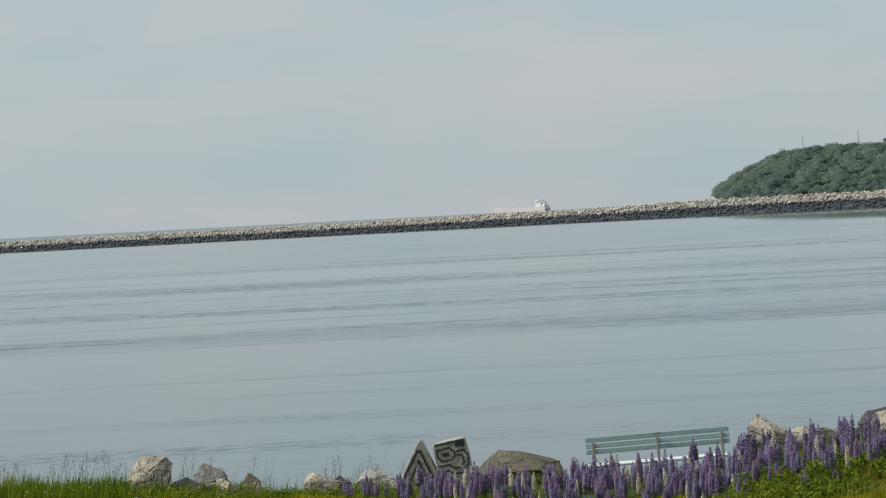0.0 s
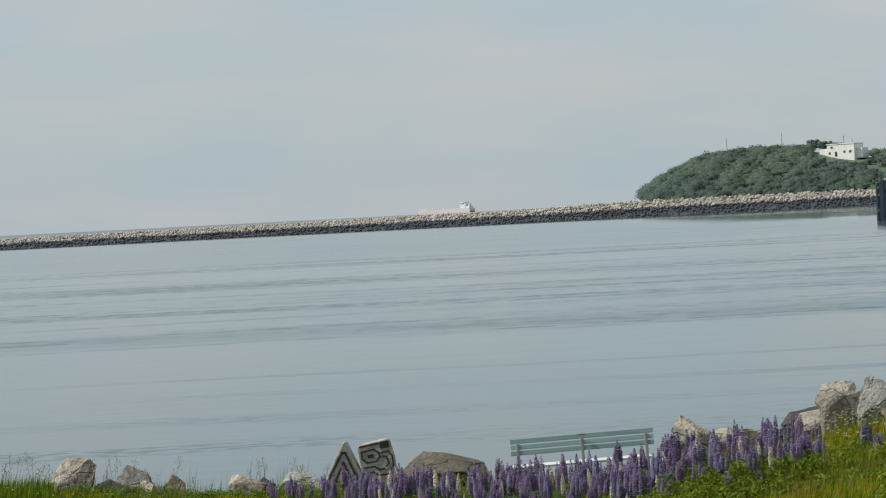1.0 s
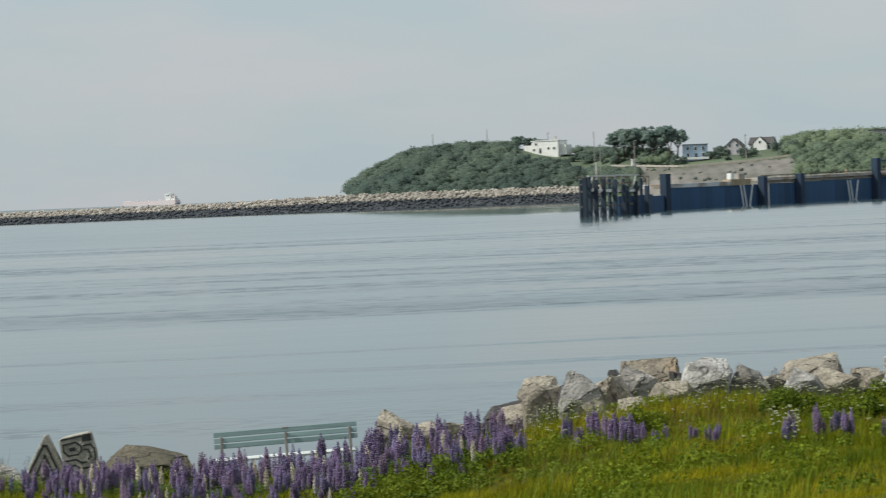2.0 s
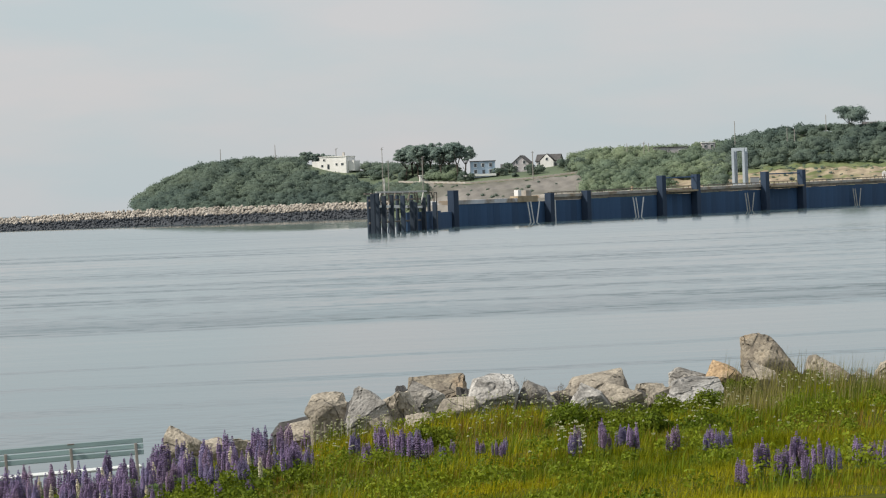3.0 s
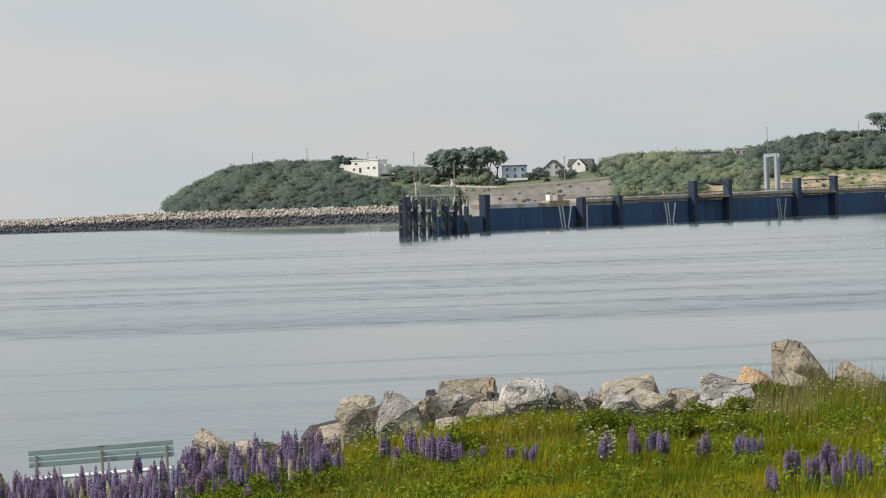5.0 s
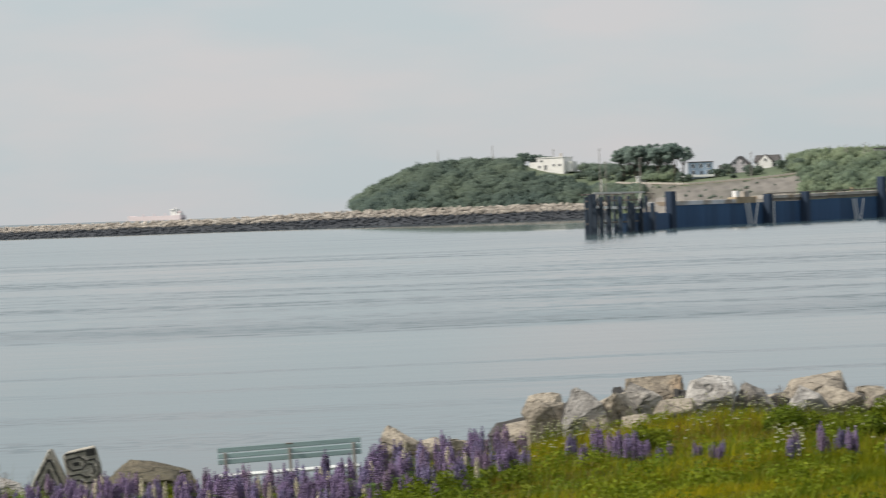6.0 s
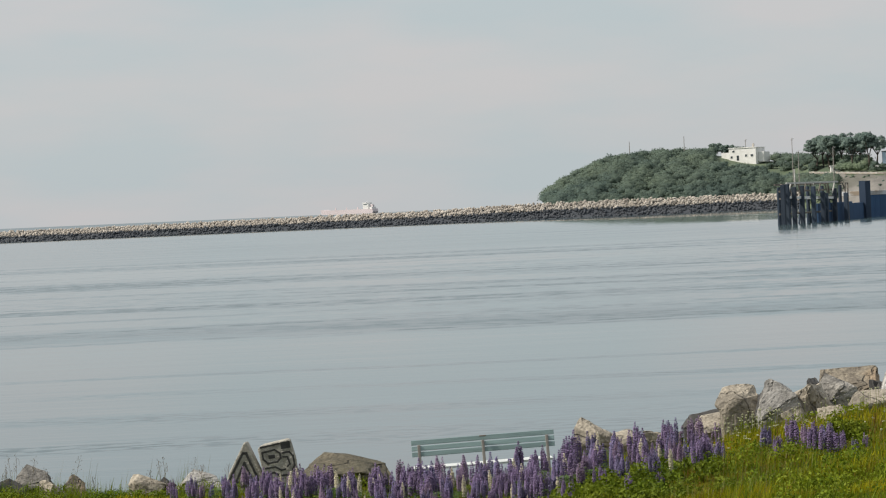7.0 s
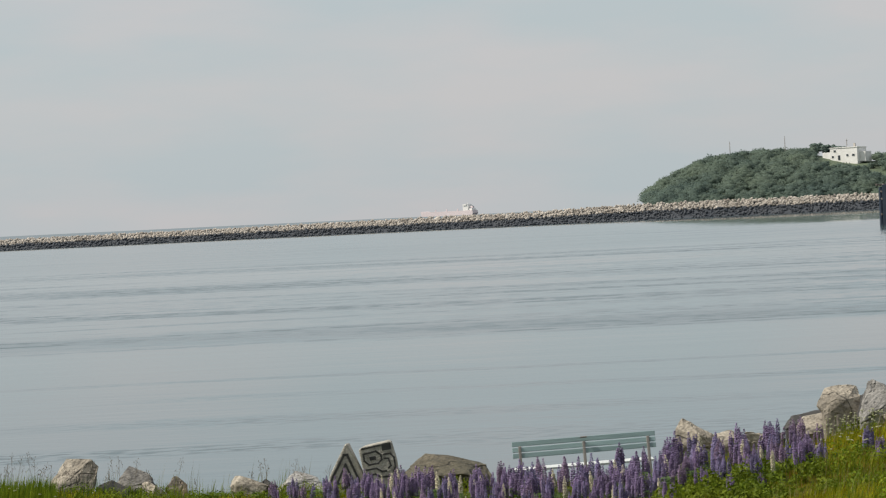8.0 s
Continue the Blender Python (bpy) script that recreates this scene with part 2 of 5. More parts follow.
M_ORANGE = mottled("orange_stained_granite", cracks=True, dark=(0.28, 0.185, 0.10), light=(0.48, 0.35, 0.21), scale=2.4, vary=0, bump=0.9, bump_scale=11, distance=0.05, stain=(0.22, 0.17, 0.12))
M_SLATE = mottled("dark_grey_stone", cracks=True, dark=(0.09, 0.085, 0.078), light=(0.26, 0.245, 0.22), scale=2.6, vary=0.12, bump=0.9, bump_scale=11, distance=0.05, stain=(0.33, 0.31, 0.28))
M_MOSSY = mottled("mossy_brown_stone", cracks=True, dark=(0.045, 0.04, 0.026), light=(0.165, 0.14, 0.095), scale=2.4, vary=0, bump=0.9, bump_scale=11, distance=0.05, stain=(0.085, 0.078, 0.05))
# dark stone, also used to put shade into the gaps between boulders
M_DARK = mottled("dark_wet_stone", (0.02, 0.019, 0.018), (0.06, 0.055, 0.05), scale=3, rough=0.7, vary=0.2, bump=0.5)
M_ARMOUR = mottled("breakwater_stone", (0.30, 0.265, 0.225), (0.50, 0.455, 0.40), scale=0.25, vary=0.28, island=True, bump=0.6, bump_scale=1.5, distance=0.2)
M_WEED = mottled("weedy_stone", (0.036, 0.043, 0.055), (0.066, 0.073, 0.084), scale=0.2, vary=0.2, island=True, bump=0.6, bump_scale=1.5, distance=0.2, rough=0.7)
# leaf colours are paled and blued for the haze over the far shore
M_BUSH = leafy("hazy_bush_leaves", (0.138, 0.192, 0.172), (0.222, 0.278, 0.21), scale=0.03, through_light=0.6, vary=0.12)
M_PINE = leafy("hazy_pine_needles", (0.19, 0.26, 0.235), (0.29, 0.36, 0.31), scale=0.1, through_light=0.5)
M_SCRUB = leafy("hazy_scrub_leaves", (0.17, 0.24, 0.19), (0.32, 0.385, 0.255), scale=0.03, through_light=0.6, vary=0.15)
for m in (M_BUSH, M_PINE, M_SCRUB):
    m.node_tree.nodes["Principled BSDF"].inputs["Specular IOR Level"].default_value = 0.08
M_BARK = mottled("bark", (0.05, 0.04, 0.03), (0.12, 0.1, 0.08), scale=2, stretch=(1, 1, 0.2))
M_STEEL = mottled("blue_black_steel", (0.026, 0.066, 0.14), (0.036, 0.085, 0.17), scale=0.5, rough=0.9, vary=0.2, bump=0.3, stretch=(1, 1, 0.3))
M_PILE = mottled("tarred_timber_piles", (0.02, 0.034, 0.055), (0.042, 0.058, 0.082), scale=0.6, rough=0.9, vary=0.25, bump=0.3, stretch=(1, 1, 0.3))
M_POST = mottled("dark_fender_steel", (0.018, 0.036, 0.07), (0.032, 0.055, 0.095), scale=0.5, rough=0.9, vary=0.15, bump=0.3, stretch=(1, 1, 0.3))
M_CONCRETE = mottled("weathered_concrete", (0.3, 0.28, 0.25), (0.48, 0.45, 0.41), scale=0.5, vary=0.1, bump=0.3, stain=(0.27, 0.21, 0.15))
M_WHITE = mottled("white_paint", (0.72, 0.71, 0.68), (0.82, 0.81, 0.79), scale=0.6, vary=0, bump=0.1)
M_BENCH = mottled("teal_bench_paint", (0.21, 0.305, 0.305), (0.29, 0.40, 0.395), scale=3, vary=0.1, bump=0.25, stretch=(0.15, 1, 1), rough=0.5)


# ---- mesh helpers ----
def shape(name, verts, faces, mat, parent=None, smooth=False):
    """One mesh object from arrays or lists of corners and faces of one size."""
    me = bpy.data.meshes.new(name)
    if isinstance(faces, np.ndarray):
        k = faces.shape[1]
        me.vertices.add(len(verts))
        me.vertices.foreach_set("co", np.asarray(verts, np.float32).ravel())
        me.loops.add(faces.size)
        me.loops.foreach_set("vertex_index", faces.astype(np.int32).ravel())
        me.polygons.add(len(faces))
        me.polygons.foreach_set("loop_start", np.arange(0, faces.size, k, dtype=np.int32))
        me.update(calc_edges=True)
        me.validate()
    else:
        me.from_pydata([tuple(v) for v in verts], [], faces)
    if smooth:
        me.shade_smooth()
    me.materials.append(mat)
    ob = new(name, me)
    ob.parent = parent
    return ob


def part(name, bm, mat, parent=None, label="", smooth=False):
    me = bpy.data.meshes.new(name)
    bm.to_mesh(me)
    bm.free()
    if smooth:
        me.shade_smooth()
    me.materials.append(mat)
    ob = new(name, me)
    ob.parent = parent
    if label:
        ob["label"] = label
    return ob


def box(size, at=(0, 0, 0), turn=(0, 0, 0), bevel=0.0, bm=None):
    """A bevelled box, or one added to bm."""
    piece = bmesh.new()
    bmesh.ops.create_cube(piece, size=1.0)
    bmesh.ops.scale(piece, vec=size, verts=piece.verts)
    if bevel:
        bmesh.ops.bevel(piece, geom=piece.edges[:], offset=bevel, segments=2, affect="EDGES", profile=0.6)
    bmesh.ops.transform(piece, matrix=pose(*at, *turn), verts=piece.verts)
    return merge(bm, piece)


def rod(a, b, r0, r1=None, sides=8, bm=None):
    """A straight tapered rod from a to b."""
    a, b = Vector(a), Vector(b)
    piece = bmesh.new()
    bmesh.ops.create_cone(piece, cap_ends=True, segments=sides, radius1=r0, radius2=r0 if r1 is None else r1, depth=(b - a).length)
    m = Matrix.Translation((a + b) / 2) @ (b - a).to_track_quat("Z", "Y").to_matrix().to_4x4()
    bmesh.ops.transform(piece, matrix=m, verts=piece.verts)
    return merge(bm, piece)


def merge(bm, piece):
    if bm is None:
        return piece
    me = bpy.data.meshes.new("joined")
    piece.to_mesh(me)
    piece.free()
    bm.from_mesh(me)
    bpy.data.meshes.remove(me)
    return bm


def thing(name, at=(0, 0, 0), turn=0.0, label="", category="", group=""):
    ob = new(name)
    ob.matrix_world = pose(*at, 0, 0, turn)
    ob.empty_display_size = 0.2
    return tagged(ob, label, category, group)


def ball(level):
    """Corners and faces of an icosphere."""
    bm = bmesh.new()
    bmesh.ops.create_icosphere(bm, subdivisions=level, radius=1.0)
    v = np.array([p.co[:] for p in bm.verts])
    f = np.array([[c.index for c in p.verts] for p in bm.faces])
    bm.free()
    return v, f


def scatter(v, f, at, size, rng, jitter=0.25):
    """Many turned, stretched copies of one small form as one mesh. at: (n, 3); size: (n, 3)."""
    n, k = len(at), len(v)
    q = rng.normal(size=(n, 4))
    q /= np.linalg.norm(q, axis=1)[:, None]
    w, x, y, z = q.T
    rot = np.stack([1 - 2 * (y * y + z * z), 2 * (x * y - z * w), 2 * (x * z + y * w),
                    2 * (x * y + z * w), 1 - 2 * (x * x + z * z), 2 * (y * z - x * w),
                    2 * (x * z - y * w), 2 * (y * z + x * w), 1 - 2 * (x * x + y * y)], 1).reshape(n, 3, 3)
    local = v[None] * (1 + rng.uniform(-jitter, jitter, (n, k, 1)))
    turned = np.einsum("nij,nkj->nki", rot, local) * size[:, None, :] + at[:, None, :]
    return turned.reshape(-1, 3), (f[None] + (np.arange(n) * k)[:, None, None]).reshape(-1, f.shape[1])


def at_yaw(yaw, y):
    """The plan point on a heading, y metres ahead."""
    return y * math.tan(radians(yaw))


def curve_of(pairs):
    xs, ys = zip(*pairs)
    return lambda b: np.interp(b, xs, ys)


# ---- the near shore: a bank that falls to the sea ----
CREST = curve_of([(-40, 3.0), (-9, 3.0), (-4, 2.85), (0, 2.72), (6, 2.75), (9.5, 3.27), (11, 3.42), (13, 3.53), (16, 3.42), (18.5, 3.5), (22, 3.58), (40, 3.8)])
INNER = curve_of([(-40, 3.6), (-5, 3.5), (0, 3.35), (5, 3.45), (9, 3.75), (13, 3.95), (22, 4.1), (40, 4.3)])


def ground_z(x, y):
    x, y = np.asarray(x, float), np.asarray(y, float)
    b = np.degrees(np.arctan2(x, np.maximum(y, 18.0)))
    crest, inner = CREST(b), INNER(b)
    z = np.where(y < 6, 5.4, 0.0)
    z = np.where((y >= 6) & (y < 14), 5.4 - 0.4 * (y - 6) / 8, z)
    z = np.where((y >= 14) & (y < 28), 5.0 + (inner - 5.0) * (y - 14) / 14, z)
    z = np.where((y >= 28) & (y < 42.5), inner + (crest - inner) * (y - 28) / 14.5, z)
    z = np.where(y >= 42.5, np.maximum(crest - 0.45 * (y - 42.5), -3.0), z)
    lumps = 0.10 * np.sin(0.9 * x + 0.4 * y) * np.cos(0.5 * y - 0.35 * x) + 0.05 * np.sin(2.3 * x) * np.sin(1.7 * y + x)
    return z + np.where((y > 8) & (y < 60), lumps, 0.0)


gx = np.concatenate([np.linspace(-400, -40, 19)[:-1], np.linspace(-40, 40, 161), np.linspace(40, 400, 19)[1:]])
gy = np.concatenate([np.linspace(-400, 0, 21)[:-1], np.linspace(0, 64, 161)])
GX, GY = np.meshgrid(gx, gy)
gv = np.stack([GX, GY, ground_z(GX, GY)], -1).reshape(-1, 3)


def grid_faces(rows, cols):
    i = np.arange(rows * cols).reshape(rows, cols)
    return np.stack([i[:-1, :-1], i[:-1, 1:], i[1:, 1:], i[1:, :-1]], -1).reshape(-1, 4)


tagged(shape("ground", gv, grid_faces(len(gy), len(gx)), M_SOIL, smooth=True), "grassy shore bank sloping down to the sea", "ground", kind="structure")

sea = shape("water", [(-6000, 44, 0), (6000, 44, 0), (6000, 6000, 0), (-6000, 6000, 0)], [(0, 1, 2, 3)], M_WATER)
tagged(sea, "calm grey-blue sea with long wind ripples", "water", kind="structure")
seabed = shape("seabed", [(-6000, 63, -3.1), (6000, 63, -3.1), (6000, 6000, -3.1), (-6000, 6000, -3.1)], [(0, 1, 2, 3)], M_DARK)
tagged(seabed, "dark sea bed under the water", "ground", kind="structure")

# ---- breakwater ----
rng = np.random.default_rng(4)
BW_R = 1084.0
BW_TOP = curve_of([(-14, 4.2), (-4, 4.2), (-1, 4.6), (3, 5.1), (5.5, 6.2), (11, 6.3), (13, 6.0)])


def polar(b, r):
    b = np.radians(b)
    return r * np.sin(b), r * np.cos(b)


bw = thing("breakwater", label="long breakwater of pale granite boulders, weedy below", category="breakwater")
bb = np.linspace(-13, 12.5, 120)
prof = [(-9.0, -2.0), (-7.0, 0.1), (-1.5, 0.88), (1.5, 0.88), (9.0, -0.4)]
cv = []
for b in bb:
    for d, h in prof:
        px, py = polar(b, BW_R + 7 + d)
        cv.append((px, py, h if h < 0.2 else BW_TOP(b) * h))
shape("core", np.array(cv), grid_faces(len(bb), len(prof)), M_WEED, bw)
bv, bf = ball(1)


def armour(name, count, low, high, size, mat, label):
    b = rng.uniform(-12.8, 12.3, count)
    u = rng.uniform(low, high, count)
    top = BW_TOP(b)
    px, py = polar(b, BW_R + 5.6 * u + rng.uniform(-0.3, 0.3, count))
    z = top * u - 0.1 + rng.uniform(-0.25, 0.35, count)
    s = size * rng.uniform(0.6, 1.35, (count, 1)) * rng.uniform(0.7, 1.2, (count, 3))
    v, f = scatter(bv, bf, np.stack([px, py, z], 1), s, rng)
    ob = shape(name, v, f, mat, bw)
    tagged(ob, label, kind="stuff")


armour("dry_rubble", 9000, 0.55, 1.0, 0.47, M_ARMOUR, "pale dry granite boulders")
armour("weedy_rubble", 4200, 0.0, 0.54, 0.5, M_WEED, "dark weed-covered boulders")

# ---- headland ----
SKY = curve_of([(5.3, -0.33), (5.6, -0.28), (5.72, 0.02), (6.1, 0.27), (6.57, 0.5), (7.1, 0.72), (7.9, 0.8), (8.7, 0.8), (9.3, 0.8), (9.9, 0.66), (10.5, 0.62), (11.3, 0.56), (12.7, 0.47), (14, 0.55), (14.7, 0.63), (15.4, 0.73), (16.4, 0.73), (17.7, 0.76), (18.4, 0.89), (18.9, 1.04), (19.9, 1.07), (20.6, 1.05), (21.4, 1.0), (24, 0.9), (34, 0.8)])
SHORE = curve_of([(5, 1105), (10.7, 1105), (11.8, 1030), (12.6, 1000), (34, 960)])
DEPTH = curve_of([(5, 40), (6.5, 90), (8, 125), (11, 110), (34, 100)])


def headland_point(b, s):
    """Plan and height on the headland: s runs 0 at the shore, 1 on the ridge."""
    r1 = SHORE(b) + DEPTH(b)
    zr = 7 + r1 * np.tan(np.radians(SKY(b)))
    r = SHORE(b) + s * DEPTH(b)
    z = np.where(s < 1, 0.5 + (zr - 0.5) * np.clip(s, 0, 1) ** 0.75, zr - 0.12 * (s - 1) * DEPTH(b))
    z = np.where(s < 0, 0.5 + 40 * s, z)
    px, py = polar(b, r)
    return px, py, z


hb, hs = np.linspace(5.3, 34, 260), np.concatenate([[-0.08], np.linspace(0, 1, 24), [1.4, 2.2, 3.5]])
HB, HS = np.meshgrid(hb, hs)
hx, hy, hz = headland_point(HB, HS)
tagged(shape("headland", np.stack([hx, hy, hz], -1).reshape(-1, 3), grid_faces(len(hs), len(hb)), M_HILL, smooth=True), "green headland rising behind the harbour", "headland", kind="structure")

# ---- scrub on the headland ----
def foliage(centres, radii, leaves, leaf, rng, squash=0.8):
    """Leaf quads over the surfaces of many uneven crowns: corners and faces."""
    n = len(centres)
    d = rng.normal(size=(n, leaves, 3))
    d /= np.linalg.norm(d, axis=2, keepdims=True)
    d[:, :, 2] = np.abs(d[:, :, 2]) * 1.1 - 0.25
    lump = 1 + 0.22 * np.sin(d[:, :, 0] * 5 + centres[:, None, 0]) * np.cos(d[:, :, 1] * 4 + centres[:, None, 1])
    r = radii[:, None, None] * lump[:, :, None] * rng.uniform(0.72, 1.08, (n, leaves, 1))
    c = (centres[:, None, :] + d * r * np.array([1, 1, squash])).reshape(-1, 3)
    m = len(c)
    out = d.reshape(-1, 3) + 0.55 * rng.normal(size=(m, 3))
    u = np.cross(out, rng.normal(size=(m, 3)))
    u /= np.linalg.norm(u, axis=1)[:, None]
    w = np.cross(out, u)
    w /= np.linalg.norm(w, axis=1)[:, None]
    s = leaf * rng.uniform(0.6, 1.4, (m, 1))
    v = np.stack([c - u * s, c - w * s * 0.6, c + u * s, c + w * s * 0.6], 1).reshape(-1, 3)
    return v, np.arange(4 * m).reshape(-1, 4)


def rounded_normals(ob, centres, leaves, squash=0.8):
    """Leaves of a crown shade as its rounded mass does, not each as a flat plate."""
    me = ob.data
    co = np.empty(len(me.vertices) * 3, np.float32)
    me.vertices.foreach_get("co", co)
    d = (co.reshape(-1, 3) - np.repeat(centres, leaves * 4, 0)) * np.array([1, 1, 1 / squash])
    d /= np.linalg.norm(d, axis=1)[:, None] + 1e-6
    d[:, 2] += 0.25
    d /= np.linalg.norm(d, axis=1)[:, None]
    layer = me.attributes.new("custom_normal", "FLOAT_VECTOR", "POINT")
    layer.data.foreach_set("vector", d.astype(np.float32).ravel())


def crowns(name, centres, radii, leaves, leaf, mat, label, rng, squash=0.8, parent=None):
    v, f = foliage(centres, radii, leaves, leaf, rng, squash)
    ob = shape(name, v, f, mat, parent)
    rounded_normals(ob, centres, leaves, squash)
    cv, cf = ball(1)
    v2, f2 = scatter(cv, cf, centres, np.repeat(radii[:, None], 3, 1) * np.array([0.7, 0.7, 0.7 * squash]), rng, 0.12)
    shape(name + "_inside", v2, f2, mat, ob if parent is None else parent)
    if parent is None:
        tagged(ob, label, "bushes", kind="stuff")
    return ob


def scrub(n, b0, b1, s0, s1, big, seed, keep=None, rise=0.0):
    r = np.random.default_rng(seed)
    b, s = r.uniform(b0, b1, n), r.uniform(s0, s1, n)
    ok = np.ones(n, bool) if keep is None else keep(b, s)
    b, s = b[ok], s[ok]
    x, y, z = headland_point(b, s)
    rad = big * r.uniform(0.45, 1.3, len(b)) * (1 + 0.35 * np.sin(b * 9.0) * np.cos(s * 11))
    return np.stack([x, y, z + 0.45 * rad + rise], 1), rad, r


def open_ground(b, s):
    gravel = (b > 11.75) & (b < 15.0) & (s < 0.66)
    lawn = (b > 10.3) & (b < 11.75) & (s > 0.45) & (s < 0.9)
    houses = (b > 9.25) & (b < 10.5) & (s > 0.66) | (b > 12.4) & (b < 14.8) & (s > 0.6)
    bank = (b > 17.9) & (s < 0.39) | (b > 16.9) & (b < 17.5) & (s < 0.34)
    return ~(gravel | lawn | houses | bank)


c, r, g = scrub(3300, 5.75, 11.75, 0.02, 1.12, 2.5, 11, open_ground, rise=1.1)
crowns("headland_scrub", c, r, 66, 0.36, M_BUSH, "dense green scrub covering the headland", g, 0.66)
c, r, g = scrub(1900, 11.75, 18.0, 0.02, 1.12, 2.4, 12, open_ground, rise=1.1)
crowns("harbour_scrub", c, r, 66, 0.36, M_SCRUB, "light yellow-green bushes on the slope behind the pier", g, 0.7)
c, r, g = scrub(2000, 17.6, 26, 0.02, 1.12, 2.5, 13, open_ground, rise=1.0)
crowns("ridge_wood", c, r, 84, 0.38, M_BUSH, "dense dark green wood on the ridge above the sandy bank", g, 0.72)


# ---- pale banks on the harbour slope ----
M_BANK = mottled("sandy_bank", (0.19, 0.15, 0.10), (0.40, 0.33, 0.23), scale=0.3, vary=0, bump=0.6, bump_scale=0.7, distance=0.5, stain=(0.10, 0.12, 0.04))


def bank_sheet(name, b0, b1, s0, s1, mat, label, lift=0.35):
    bs, ss = np.linspace(b0, b1, 420), np.linspace(s0, s1, 30)
    B, S = np.meshgrid(bs, ss)
    edge = 0.014 * np.sin(B * 2.9) + 0.012 * np.sin(B * 9.7 + 1)
    x, y, z = headland_point(B, S + edge * (S - s0) / (s1 - s0))
    z = z + lift + 0.3 * np.sin(B * 17 + 3 * np.sin(S * 9)) * np.sin(S * 31 + B * 3)
    return tagged(shape(name, np.stack([x, y, z], -1).reshape(-1, 3), grid_faces(30, 420), mat, smooth=True), label, "bank", kind="structure")


bank_sheet("gravel_bank", 11.7, 15.05, 0.0, 0.62, M_GRAVEL, "bare grey gravel bank below the houses")
bank_sheet("sandy_bank", 16.8, 24.0, 0.0, 0.36, M_BANK, "sandy orange-brown bank above the pier", 0.6)
M_LAWN = mottled("mown_verge", (0.075, 0.11, 0.04), (0.16, 0.18, 0.075), scale=0.12, vary=0, bump=0.3, bump_scale=0.8, distance=0.3)
bank_sheet("grass_verge", 17.8, 24.0, 0.34, 0.41, M_LAWN, "light green grass verge above the sandy bank", 0.66)
c, r, g = scrub(46, 11.6, 15.0, 0.08, 0.6, 0.8, 31)
crowns("bank_tufts", c, r, 60, 0.22, M_BUSH, "small bushes dotted over the gravel bank", g)
c, r, g = scrub(200, 16.9, 24.0, 0.02, 0.35, 0.8, 32)
crowns("sandy_bank_tufts", c, r, 60, 0.25, M_BUSH, "low bushes on the sandy bank", g)
c, r, g = scrub(330, 17.7, 24.0, 0.30, 0.42, 0.75, 33)
crowns("verge_tufts", c, r, 50, 0.22, M_SCRUB, "low yellow-green bushes along the grass verge", g, 0.6)

# ---- houses ----
M_BLUE = mottled("blue_clapboard", (0.24, 0.32, 0.41), (0.30, 0.39, 0.48), scale=0.5, vary=0, bump=0.2, stretch=(1, 1, 6))
M_SHINGLE = mottled("weathered_shingles", (0.36, 0.34, 0.355), (0.48, 0.46, 0.475), scale=0.8, vary=0, bump=0.3)
M_ROOF = mottled("dark_roof_shingles", (0.055, 0.053, 0.053), (0.095, 0.09, 0.09), scale=0.8, vary=0, bump=0.3)
M_REDWALL = mottled("rust_red_boards", (0.20, 0.09, 0.06), (0.30, 0.15, 0.10), scale=0.8, vary=0, bump=0.2)
M_TRIM = material("white_trim", (0.75, 0.75, 0.73), 0.6)
M_GLASS = material("dark_window_glass", (0.05, 0.06, 0.07), 0.08)
M_POLE = mottled("grey_pole_wood", (0.22, 0.2, 0.18), (0.36, 0.34, 0.31), scale=1.0, vary=0.1, bump=0)


def house_window(parent, x, y, z, w, h):
    win = part("window", box((w + 0.24, 0.10, h + 0.24), (x, y - 0.05, z), bevel=0.02), M_TRIM, parent)
    part("pane", box((w, 0.06, h), (x, y - 0.11, z)), M_GLASS, win)


